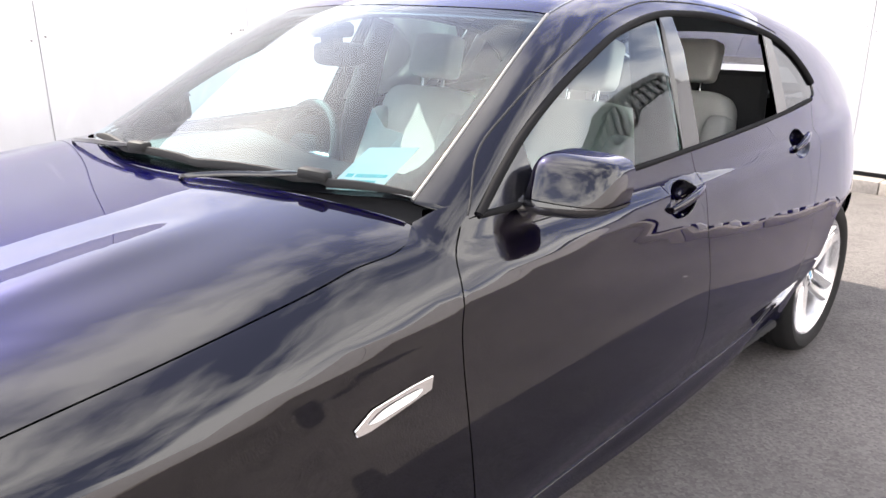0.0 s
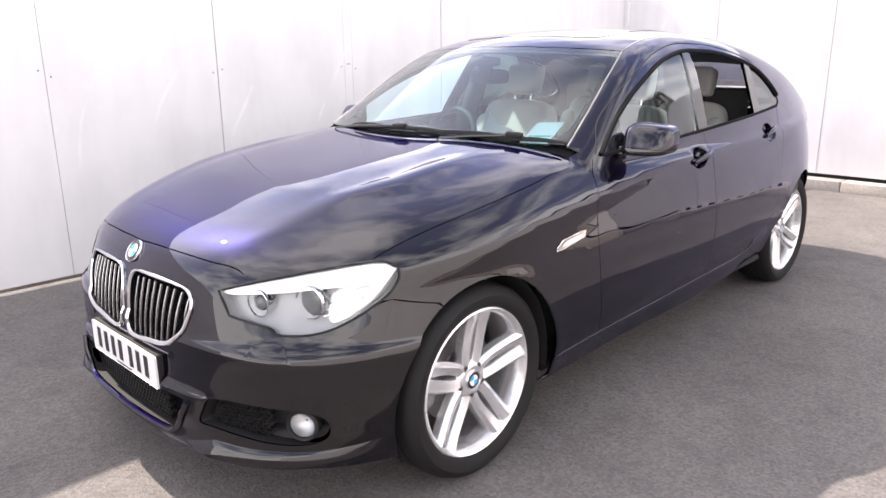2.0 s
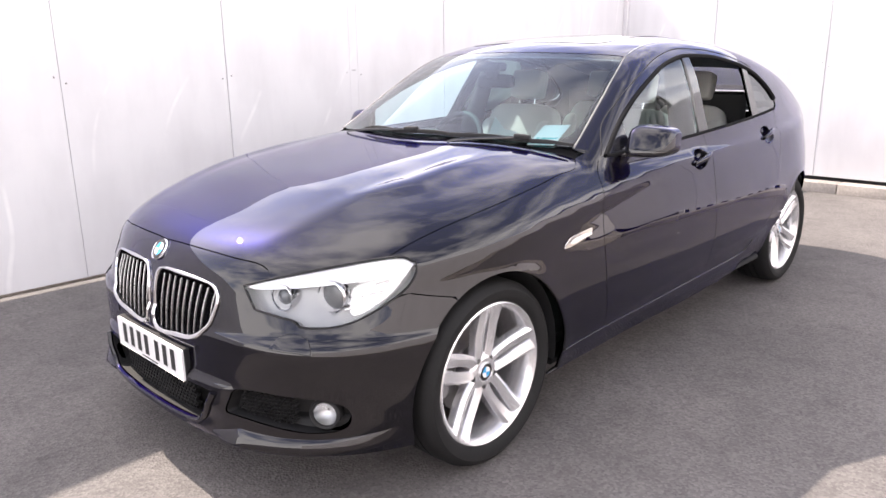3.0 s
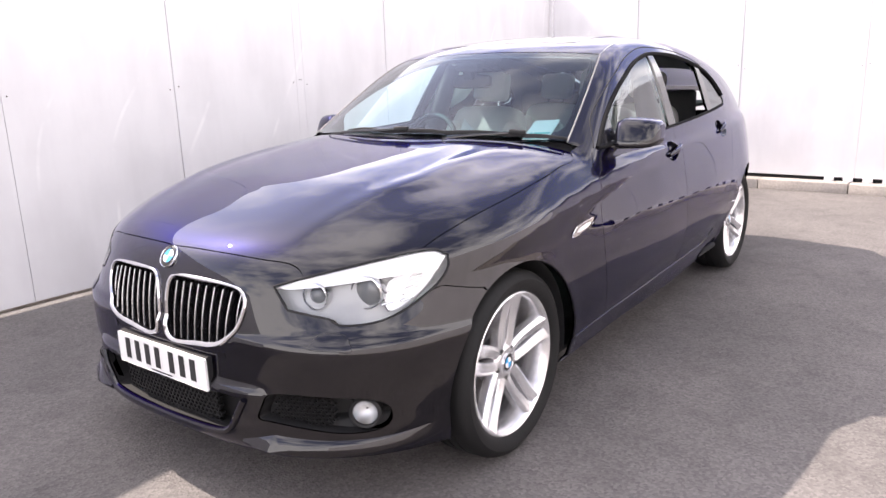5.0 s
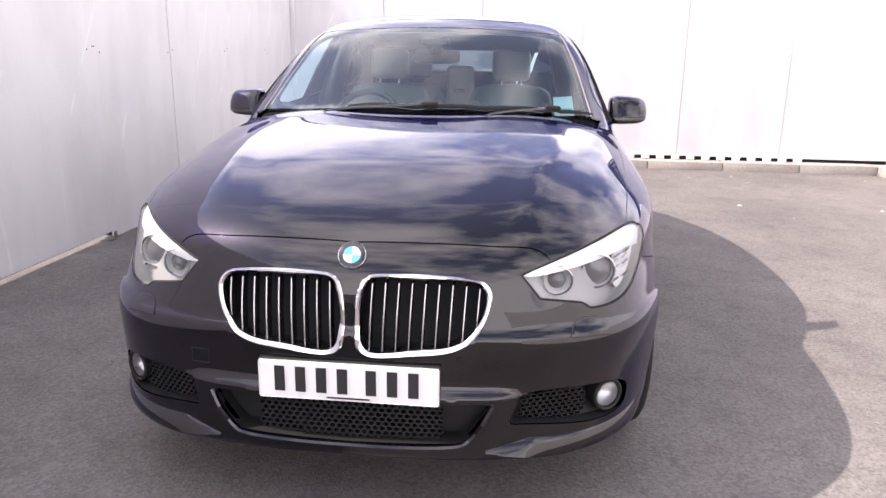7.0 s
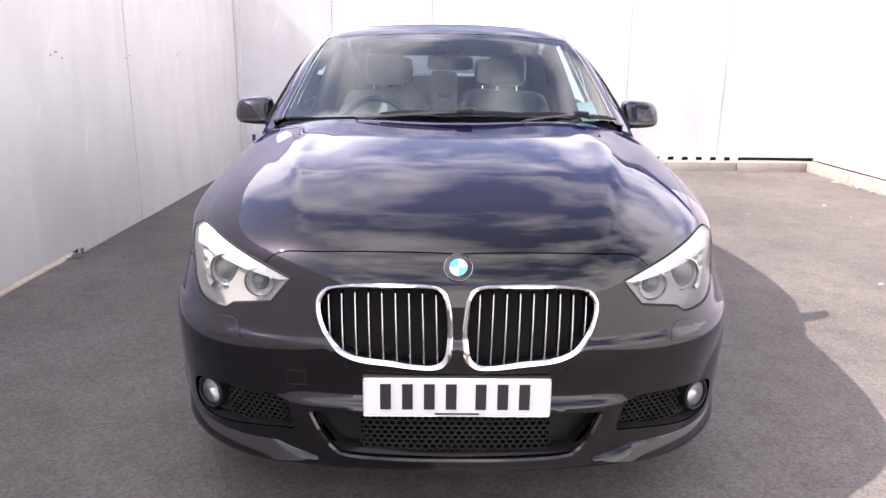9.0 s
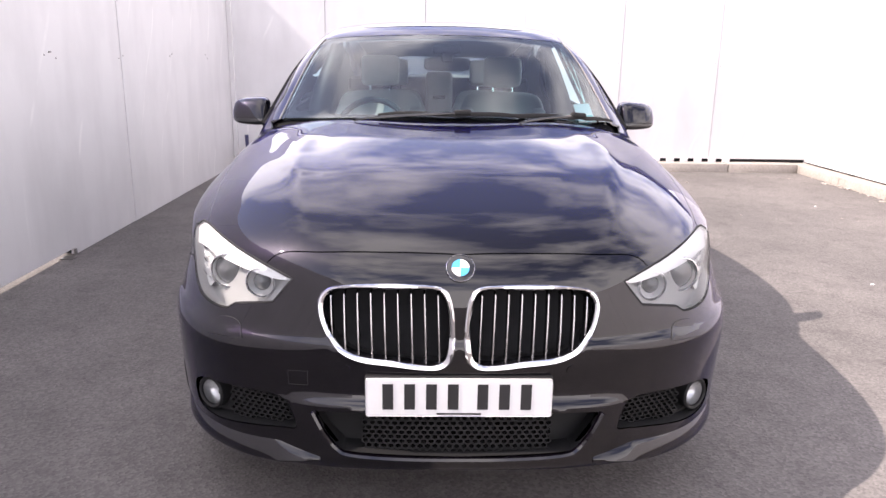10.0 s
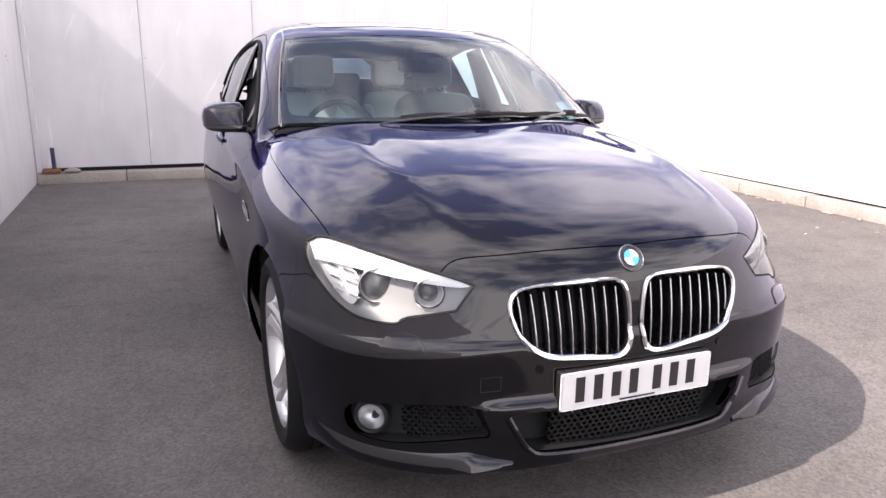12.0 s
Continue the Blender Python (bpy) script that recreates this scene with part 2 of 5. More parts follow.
# ---- the car's skin as one smooth implicit form (x across, y back from the front axle, z up) ----
def curve(*keys):
    """A smooth curve through (t, value) keys: monotone cubic, level outside."""
    k = np.array(sorted(keys), float)
    t, v = k[:, 0], k[:, 1]
    h, d = np.diff(t), np.diff(v) / np.diff(t)
    m = np.zeros(len(t))
    for i in range(1, len(t) - 1):
        if d[i - 1] * d[i] > 0:
            a, b = 2 * h[i] + h[i - 1], h[i] + 2 * h[i - 1]
            m[i] = (a + b) / (a / d[i - 1] + b / d[i])
    m[0], m[-1] = d[0], d[-1]

    def f(x):
        x = np.clip(np.asarray(x, float), t[0], t[-1])
        i = np.clip(np.searchsorted(t, x) - 1, 0, len(t) - 2)
        s = (x - t[i]) / h[i]
        return ((1 + 2 * s) * (1 - s) ** 2 * v[i] + s * (1 - s) ** 2 * h[i] * m[i]
                + s * s * (3 - 2 * s) * v[i + 1] + s * s * (s - 1) * h[i] * m[i + 1])
    return f


def step(a, b, x):
    s = np.clip((x - a) / (b - a), 0, 1)
    return s * s * (3 - 2 * s)


def smax(a, b, k):
    return 0.5 * (a + b + np.sqrt((a - b) ** 2 + k * k))


NOSE = curve((0.15, -0.78), (0.22, -0.825), (0.26, -0.846), (0.30, -0.842), (0.36, -0.829), (0.46, -0.818), (0.56, -0.816), (0.66, -0.81), (0.73, -0.802), (0.78, -0.79), (0.83, -0.768), (0.87, -0.735), (0.92, -0.67), (1.0, -0.5))
CORNER = curve((0.2, 2.80), (0.4, 3.02), (0.57, 3.12), (0.64, 2.84), (0.75, 2.49), (0.9, 2.31))
CREASE = curve((-0.8, 0.80), (-0.2, 0.83), (0.3, 0.875), (0.8, 0.925), (1.4, 0.985), (2.2, 1.03), (3.0, 1.065), (4.1, 1.09))
WIDE = curve((-0.8, 0.978), (0.0, 0.968), (0.8, 0.962), (1.6, 0.964), (2.2, 0.960), (2.6, 0.954), (3.1, 0.936), (3.6, 0.903), (4.1, 0.85))
SECTION = curve((-0.85, -0.10), (-0.75, -0.07), (-0.66, -0.045), (-0.50, -0.024), (-0.33, -0.010), (-0.20, -0.008), (-0.10, -0.012), (-0.03, -0.003), (0.0, 0.0), (0.03, -0.010), (0.08, -0.046), (0.13, -0.085), (0.25, -0.2))
DOOR = curve((-0.85, -0.076), (-0.75, -0.046), (-0.66, -0.022), (-0.60, -0.002), (-0.54, 0.018), (-0.45, 0.030), (-0.32, 0.027), (-0.22, 0.0185), (-0.16, 0.0110), (-0.10, 0.0035), (-0.04, -0.0015), (0.0, 0.0), (0.03, -0.010), (0.08, -0.046), (0.13, -0.085), (0.25, -0.2))
HOOD = curve((-0.85, 0.79), (-0.78, 0.84), (-0.73, 0.872), (-0.65, 0.910), (-0.5, 0.962), (-0.3, 1.018), (-0.1, 1.053), (0.1, 1.080), (0.3, 1.103), (0.42, 1.117), (0.55, 1.128), (0.7, 1.132), (1.2, 1.13), (3.2, 1.15), (4.0, 1.13), (4.4, 1.0))
ROOF = curve((-1.6, -1.0), (0.0, 0.88), (0.38, 1.098), (0.6, 1.218), (0.85, 1.350), (1.0, 1.424), (1.15, 1.487), (1.3, 1.532), (1.5, 1.566), (1.9, 1.590), (2.3, 1.570), (2.8, 1.497), (3.2, 1.403), (3.6, 1.27), (3.9, 1.15), (4.0, 0.95), (4.1, 0.3), (4.25, -1.5))
CABIN = curve((0.5, 0.74), (0.7, 0.84), (0.8, 0.875), (0.9, 0.896), (0.98, 0.896), (1.05, 0.882), (1.2, 0.825), (1.35, 0.762), (1.47, 0.690), (1.6, 0.585))
TAPER = curve((0.4, -0.005), (0.9, 0.0), (1.5, 0.004), (2.1, 0.010), (2.6, -0.004), (3.0, -0.040), (3.4, -0.105), (4.1, -0.29))
WRAP = curve((0.2, 0.23), (0.7, 0.22), (1.3, 0.16), (1.8, 0.0), (3.0, -0.05))
TAIL = curve((0.2, 3.93), (0.5, 4.02), (0.9, 4.05), (1.1, 4.02), (1.2, 3.95))
ARCHES = ((0.0, 0.345), (3.04, 0.345))


def side_width(y, z):
    k, c = step(-0.3, 0.7, y), z - CREASE(y)
    w = WIDE(y) + SECTION(c) * (1 - k) + k * ((1 + 0.25 * step(1.6, 2.4, y)) * DOOR(c) - 0.016)
    w = w + 0.016 * step(0.335, 0.285, z) * step(0.9, 1.5, y) * step(2.45, 2.1, y)
    for cy, cz in ARCHES:
        r = np.hypot(y - cy, z - cz)
        w = w + 0.005 * np.exp(-((r - 0.385) / 0.05) ** 2) * step(0.1, 0.3, z)
    return w


def body_form(x, y, z):
    ax = np.abs(x)
    w = side_width(y, z)
    n, y0 = CORNER(z), NOSE(z)
    long = 1.0
    f = np.clip((y0 + long - y) / long, 0, None)
    front = ((ax / w) ** n + f ** n) ** (1 / n) - 1
    b = np.clip((y - (TAIL(z) - 1.25)) / 1.25, 0, None)
    back = ((ax / w) ** 2.2 + b ** 2.2) ** (1 / 2.2) - 1
    ledge = 0.010 * step(0.625, 0.592, z) * step(0.0, -0.35, y)
    ledge = ledge + 0.015 * step(0.458, 0.428, z) * step(0.30, 0.37, z) * step(0.56, 0.40, ax) * step(0.0, -0.35, y)
    around = np.where(y < 1.5, front, back) * 0.95 - ledge
    edge = 0.49 + 0.09 * np.clip((y + 0.55) / 0.5, -0.3, 1)
    ridge = 0.011 * np.exp(-((ax - edge) / 0.058) ** 2) * step(-0.77, -0.55, y) * step(0.5, 0.1, y)
    top = HOOD(y) - (0.094 - 0.022 * step(-0.1, 0.5, y)) * (ax / 0.82) ** 3.8 - 0.004 * step(0.35, 0.6, ax) * step(-0.78, -0.6, y) + ridge
    return smax(around, z - top, 0.045)


def cabin_form(x, y, z):
    ax = np.abs(x)
    roof = z - (ROOF(y - WRAP(y) * (ax / 0.76) ** 2.2) - 0.035 * (ax / 0.65) ** 2.2)
    side = ax - (CABIN(z) + TAPER(y))
    return smax(side, 0.86 * roof, 0.048)


def car_form(x, y, z):
    return -smax(-body_form(x, y, z), -cabin_form(x, y, z), 0.012)


def meet(form, start, way, far):
    """Where rays from outside first meet a form: a march, then halving."""
    start, way = np.atleast_2d(np.asarray(start, float)), np.atleast_2d(np.asarray(way, float))
    way = np.broadcast_to(way, start.shape)
    lo, hi = np.zeros(len(start)), np.full(len(start), float(far))
    found = np.zeros(len(start), bool)
    last = lo.copy()
    for s in np.linspace(0, far, 50):
        p = start + way * s
        inside = (form(p[:, 0], p[:, 1], p[:, 2]) < 0) & ~found
        hi[inside], lo[inside] = s, last[inside]
        found |= inside
        last[:] = s
    for _ in range(19):
        mid = (lo + hi) / 2
        p = start + way * mid[:, None]
        inside = form(p[:, 0], p[:, 1], p[:, 2]) < 0
        hi, lo = np.where(inside, mid, hi), np.where(inside, lo, mid)
    return start + way * hi[:, None]


def slope(form, p):
    """Outward unit normals of a form at points."""
    e, g = 2e-4, np.empty_like(p)
    for i in range(3):
        d = np.zeros(3)
        d[i] = e
        a, b = p + d, p - d
        g[:, i] = form(a[:, 0], a[:, 1], a[:, 2]) - form(b[:, 0], b[:, 1], b[:, 2])
    return g / np.maximum(np.linalg.norm(g, axis=1, keepdims=True), 1e-9)


def on_side(form, y, z):
    y, z = np.broadcast_arrays(np.asarray(y, float), np.asarray(z, float))
    return meet(form, np.stack([np.full(y.shape, 1.2), y, z], -1).reshape(-1, 3), (-1, 0, 0), 1.19)


def on_front(form, x, z):
    x, z = np.broadcast_arrays(np.asarray(x, float), np.asarray(z, float))
    return meet(form, np.stack([x, np.full(x.shape, -1.1), z], -1).reshape(-1, 3), (0, 1, 0), 2.5)


def on_top(form, x, y):
    x, y = np.broadcast_arrays(np.asarray(x, float), np.asarray(y, float))
    return meet(form, np.stack([x, y, np.full(x.shape, 1.8)], -1).reshape(-1, 3), (0, 0, -1), 1.7)


# ---- mesh helpers ----
def part(name, bm, mat, parent=None, label="", smooth=None):
    """Links a bmesh as one mesh object, under parent if given. smooth: the angle above which edges stay sharp."""
    me = bpy.data.meshes.new(name)
    bmesh.ops.recalc_face_normals(bm, faces=bm.faces)
    bm.to_mesh(me)
    bm.free()
    me.materials.append(mat)
    if smooth is not None:
        for p in me.polygons:
            p.use_smooth = True
        me.set_sharp_from_angle(angle=radians(smooth))
    ob = new(name, me)
    ob.parent = parent
    return tagged(ob, label) if label else ob


def thing(name, label, category, group="", at=(0, 0, 0)):
    ob = new(name)
    ob.location = at
    ob.empty_display_size = 0.1
    return tagged(ob, label, category, group)


def add_box(bm, lo, hi, bevel=0.0, m=None, seg=1):
    c, s = (Vector(lo) + Vector(hi)) / 2, Vector(hi) - Vector(lo)
    r = bmesh.ops.create_cube(bm, size=1.0, matrix=(m or Matrix()) @ Matrix.Translation(c) @ Matrix.Diagonal((*s, 1)))
    if bevel:
        bmesh.ops.bevel(bm, geom=list({e for v in r["verts"] for e in v.link_edges}), offset=bevel, segments=seg, profile=0.5, affect="EDGES")
    return bm


def box(lo, hi, bevel=0.0, m=None, seg=1):
    return add_box(bmesh.new(), lo, hi, bevel, m, seg)


def add_lathe(bm, profile, m=None, n=48, closed=False):
    """A turned form about its own x axis: profile of (x, radius)."""
    rings = []
    for x, r in profile:
        rings.append([bm.verts.new((m or Matrix()) @ Vector((x, r * math.cos(a), r * math.sin(a)))) for a in (2 * math.pi * i / n for i in range(n))])
    pairs = list(zip(rings, rings[1:])) + ([(rings[-1], rings[0])] if closed else [])
    for a, b in pairs:
        for i in range(n):
            bm.faces.new((a[i], a[(i + 1) % n], b[(i + 1) % n], b[i]))
    return rings


def add_tube(bm, pts, radius, n=8, closed=False, flat=1.0):
    """A tube along points; radius may be a list."""
    pts = [Vector(p) for p in pts]
    k = len(pts)
    rad = radius if isinstance(radius, (list, tuple, np.ndarray)) else [radius] * k
    rings, side = [], None
    for i, p in enumerate(pts):
        a, b = pts[(i - 1) % k] if closed or i else p, pts[(i + 1) % k] if closed or i < k - 1 else p
        d = (b - a).normalized()
        if side is None:
            side = d.orthogonal().normalized()
        side = (side - d * side.dot(d)).normalized()
        up = d.cross(side)
        rings.append([bm.verts.new(p + float(rad[i]) * (side * math.cos(q) + up * math.sin(q) * flat)) for q in (2 * math.pi * j / n for j in range(n))])
    for a, b in list(zip(rings, rings[1:])) + ([(rings[-1], rings[0])] if closed else []):
        for j in range(n):
            bm.faces.new((a[j], a[(j + 1) % n], b[(j + 1) % n], b[j]))
    if not closed:
        bm.faces.new(rings[0])
        bm.faces.new(rings[-1][::-1])
    return bm


def spline(pts, gap=0.015):
    """Points along a Catmull-Rom curve through pts, about gap apart."""
    p = np.array(pts, float)
    if len(p) == 2:
        k = max(2, int(np.linalg.norm(p[1] - p[0]) / gap) + 1)
        return p[0] + (p[1] - p[0]) * np.linspace(0, 1, k)[:, None]
    e = np.vstack([2 * p[0] - p[1], p, 2 * p[-1] - p[-2]])
    out = []
    for i in range(1, len(p)):
        a, b, c, d = e[i - 1], e[i], e[i + 1], e[i + 2]
        k = max(2, int(np.linalg.norm(c - b) / gap) + 1)
        t = np.linspace(0, 1, k, endpoint=False)[:, None]
        out.append(0.5 * (2 * b + (c - a) * t + (2 * a - 5 * b + 4 * c - d) * t ** 2 + (3 * b - a - 3 * c + d) * t ** 3))
    return np.vstack(out + [p[-1:]])


def rounded(pts, gap=0.01):
    """A closed smooth curve through pts."""
    p = np.array(pts, float)
    e = np.vstack([p[-1:], p, p[:2]])
    out = []
    for i in range(1, len(p) + 1):
        a, b, c, d = e[i - 1], e[i], e[i + 1], e[i + 2]
        k = max(2, int(np.linalg.norm(c - b) / gap) + 1)
        t = np.linspace(0, 1, k, endpoint=False)[:, None]
        out.append(0.5 * (2 * b + (c - a) * t + (2 * a - 5 * b + 4 * c - d) * t ** 2 + (3 * b - a - 3 * c + d) * t ** 3))
    return np.vstack(out)


# charts: how a stretch of the car's skin is laid flat, and found again
AXIS_X, AXIS_Z, TURN_Y = 0.30, 0.55, 0.30
CHARTS = {
    "side": (lambda p: p[:, [1, 2]], lambda q, f: on_side(f, q[:, 0], q[:, 1])),
    "front": (lambda p: p[:, [0, 2]], lambda q, f: on_front(f, q[:, 0], q[:, 1])),
    "top": (lambda p: p[:, [0, 1]], lambda q, f: on_top(f, q[:, 0], q[:, 1])),
    "rear": (lambda p: p[:, [0, 2]], lambda q, f: meet(f, np.stack([q[:, 0], np.full(len(q), 4.6), q[:, 1]], -1), (0, -1, 0), 2.0)),
}


def flat_around(p):
    return np.stack([p[:, 1], 0.6 * np.arctan2(p[:, 2] - AXIS_Z, p[:, 0] - AXIS_X)], -1)


def skin_around(q, f):
    a = q[:, 1] / 0.6
    w = np.stack([np.zeros(len(q)), np.cos(a), np.sin(a)], -1)[:, [1, 0, 2]]
    c = np.stack([np.full(len(q), AXIS_X), q[:, 0], np.full(len(q), AXIS_Z)], -1)
    return meet(f, c + w * 1.15, -w, 1.1)


def flat_turn(p):
    return np.stack([0.95 * np.arctan2(p[:, 0], TURN_Y - p[:, 1]), p[:, 2]], -1)


def skin_turn(q, f):
    a = q[:, 0] / 0.95
    w = np.stack([np.sin(a), -np.cos(a), np.zeros(len(q))], -1)
    c = np.stack([np.zeros(len(q)), np.full(len(q), TURN_Y), q[:, 1]], -1)
    return meet(f, c + w * 1.6, -w, 1.55)


CHARTS["around"], CHARTS["turn"] = (flat_around, skin_around), (flat_turn, skin_turn)


def seam(*runs, form=None):
    """A closed line on the skin from runs of (chart letter, control points)."""
    form = form or car_form
    out = []
    for kind, pts in runs:
        q = spline(pts)
        p = {"s": on_side, "f": on_front, "t": on_top}[kind](form, q[:, 0], q[:, 1])
        out.append(p[:-1] if np.linalg.norm(p[0] - p[-1]) > 1e-6 else p)
    return np.vstack(out)


def mirrored(p):
    return (np.asarray(p) * (-1, 1, 1))[::-1]


def inside(q, loop):
    x, y = q[:, 0][:, None], q[:, 1][:, None]
    a, b = loop, np.roll(loop, -1, 0)
    cross = ((a[:, 1] > y) != (b[:, 1] > y)) & (x < (b[:, 0] - a[:, 0]) * (y - a[:, 1]) / (b[:, 1] - a[:, 1] + 1e-12) + a[:, 0])
    return cross.sum(1) % 2 == 1


def inset(q, d):
    """A flat closed line moved inwards by d."""
    area = 0.5 * np.sum(q[:, 0] * np.roll(q[:, 1], -1) - np.roll(q[:, 0], -1) * q[:, 1])
    t = np.roll(q, -1, 0) - np.roll(q, 1, 0)
    nrm = np.stack([-t[:, 1], t[:, 0]], -1) / np.maximum(np.linalg.norm(t, axis=1, keepdims=True), 1e-9)
    return q + nrm * d * np.sign(area)


def thin(q, gap):
    """Drops points of a closed line that crowd."""
    keep, last = [], None
    for p in q:
        if last is None or np.linalg.norm(p - last) > gap:
            keep.append(p)
            last = p
    if np.linalg.norm(keep[0] - keep[-1]) < gap:
        keep.pop()
    return np.array(keep)


def skin(name, loops, chart, mat, parent, form=None, cell=0.03, gap=0.002, fold=0.014, lift=0.0, label="", both=False):
    """A panel of the car's skin inside the first loop and outside the others, with folded edges. both: with a mirror twin."""
    form = form or car_form
    flat, back = CHARTS[chart]
    rims = [thin(inset(flat(np.asarray(lp)), gap if i == 0 else -gap), cell * 0.25) for i, lp in enumerate(loops)]
    edge = np.vstack(rims)
    lo, hi = rims[0].min(0), rims[0].max(0)
    gx, gy = np.meshgrid(np.arange(lo[0], hi[0], cell), np.arange(lo[1], hi[1], cell))
    gx[1::2] += cell / 2
    inner = np.stack([gx.ravel(), gy.ravel()], -1)
    ok = inside(inner, rims[0])
    for r in rims[1:]:
        ok &= ~inside(inner, r)
    inner = inner[ok]
    if len(inner):
        near = np.concatenate([((b_[:, None] - edge[None]) ** 2).sum(-1).min(1) for b_ in np.array_split(inner, max(1, len(inner) // 200))])
        inner = inner[near > (cell * 0.45) ** 2]
    q = np.vstack([edge, inner]) if len(inner) else edge
    links, at = [], 0
    for r in rims:
        links += [(at + i, at + (i + 1) % len(r)) for i in range(len(r))]
        at += len(r)
    from_2d = bpy_cdt([Vector(v) for v in q], links, [], 0, 1e-7)
    q2, tris = np.array([tuple(v) for v in from_2d[0]]), from_2d[2]
    tri = np.array([t for t in tris if len(t) == 3])
    mid = q2[tri].mean(1)
    keep = inside(mid, rims[0])
    for r in rims[1:]:
        keep &= ~inside(mid, r)
    tri = tri[keep]
    p = back(q2, form)
    nr = slope(form, p)
    p = p + nr * lift
    fn = np.cross(p[tri[:, 1]] - p[tri[:, 0]], p[tri[:, 2]] - p[tri[:, 0]])
    turn = np.einsum("ij,ij->i", fn, nr[tri].mean(1)) < 0
    tri[turn] = tri[turn][:, ::-1]
    verts, norms, faces = [p], [nr], [tuple(t) for t in tri]
    base = len(p)
    if fold:
        for i, r in enumerate(rims):
            a = back(r, form)
            an = slope(form, a)
            a = a + an * lift
            t = np.roll(a, -1, 0) - np.roll(a, 1, 0)
            out = np.cross(t, an)
            out /= np.maximum(np.linalg.norm(out, axis=1, keepdims=True), 1e-9)
            c = np.sum((np.roll(r, -1, 0) - r)[:, ::-1] * (1, -1) * r) * -1
            area = 0.5 * np.sum(r[:, 0] * np.roll(r[:, 1], -1) - np.roll(r[:, 0], -1) * r[:, 1])
            b = a - an * fold
            k = len(a)
            verts += [a, b]
            norms += [an * 0.6 + out * 0.4, out]
            for j in range(k):
                faces.append((base + j, base + (j + 1) % k, base + k + (j + 1) % k, base + k + j))
            base += 2 * k
    v, nn = np.vstack(verts), np.vstack(norms)
    nn /= np.maximum(np.linalg.norm(nn, axis=1, keepdims=True), 1e-9)
    made = []
    for side in ((1, -1) if both else (1,)):
        me = bpy.data.meshes.new(name)
        s = np.array((side, 1, 1))
        me.from_pydata((v * s).tolist(), [], faces if side > 0 else [f[::-1] for f in faces])
        me.materials.append(mat)
        for f in me.polygons:
            f.use_smooth = True
        me.normals_split_custom_set_from_vertices((nn * s).tolist())
        ob = new(name, me)
        ob.parent = parent
        if label:
            tagged(ob, label)
        made.append(ob)
    return made


def bpy_cdt(*args):
    from mathutils.geometry import delaunay_2d_cdt
    return delaunay_2d_cdt(*args)


# ---- the yard ----
GX0, GX1, GY1, FENCE = -2.55, 4.95, 6.76, 2.52


def grid_ground():
    bm = bmesh.new()
    bmesh.ops.create_grid(bm, x_segments=2, y_segments=2, size=400)
    return bm


tagged(part("ground", grid_ground(), ASPHALT), "worn grey-brown asphalt yard, stained and patched", "ground", kind="structure")


def fence(name, a, b, height, label, first, width, lift=0.0, raised=None):
    """A sheet fence from a to b, made of upright sheets, with its inner face towards the yard. raised: where its foot stands off the ground."""
    ax, ay, bx, by = *a, *b
    length = math.hypot(bx - ax, by - ay)
    root = tagged(new(name), label, "fence", kind="structure")
    root.matrix_world = Matrix.Translation((ax, ay, 0)) @ Matrix.Rotation(math.atan2(by - ay, bx - ax), 4, "Z")
    edges = [first + width * i for i in range(-2, int(length / width) + 3)]
    edges = [0.0] + [e for e in edges if 0.12 < e < length - 0.12] + [length]
    if raised:
        edges = sorted(edges + [raised])
    for i, (lo, hi) in enumerate(zip(edges, edges[1:])):
        foot = lift + (0.05 if raised and lo >= raised - 0.01 else 0.0)
        off = 0.003 * ((i * 7) % 3 - 1)
        # near-black backing shows in joints; below lifted sheets its colour is the gap's shade
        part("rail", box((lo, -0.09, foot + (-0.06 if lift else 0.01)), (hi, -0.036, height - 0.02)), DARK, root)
        sheet = part("sheet", box((lo + 0.0018, -0.034, foot + 0.002), (hi - 0.0018, off, height), 0.0015), SHEET, root)
        for z in (1.34,):
            for x in (lo + 0.035, hi - 0.035):
                bm = bmesh.new()
                bmesh.ops.create_cone(bm, cap_ends=True, segments=8, radius1=0.007, radius2=0.004, depth=0.006, matrix=Matrix.Translation((x, off + 0.002, z + 0.02 * ((i * 5) % 3))) @ Matrix.Rotation(radians(-90), 4, "X"))
                part("screw", bm, STEEL, sheet)
    return root


fence("wall_left", (GX0, GY1), (GX0, -9.0), FENCE, "white coated sheet fence in shade, scuffed and stained", 1.01, 1.18, raised=4.46)
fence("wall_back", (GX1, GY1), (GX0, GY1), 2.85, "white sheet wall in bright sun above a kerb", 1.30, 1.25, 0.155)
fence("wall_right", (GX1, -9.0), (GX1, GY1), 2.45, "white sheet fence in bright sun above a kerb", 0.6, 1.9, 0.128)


def kerb(name, lo, hi, axis, label):
    """A kerb of cast lengths with open joints."""
    root = tagged(new(name), label, "kerb", kind="structure")
    i = 0 if axis == "x" else 1
    s = lo[i]
    while s < hi[i] - 0.05:
        e = min(s + 0.915, hi[i])
        a, b = list(lo), list(hi)
        a[i], b[i] = s + 0.003, e - 0.003
        b[2] += 0.004 * math.sin(s * 5.3)
        part("kerb_stone", box(a, b, 0.012, seg=2), CONCRETE, root, "", 40)
        s = e
    return root


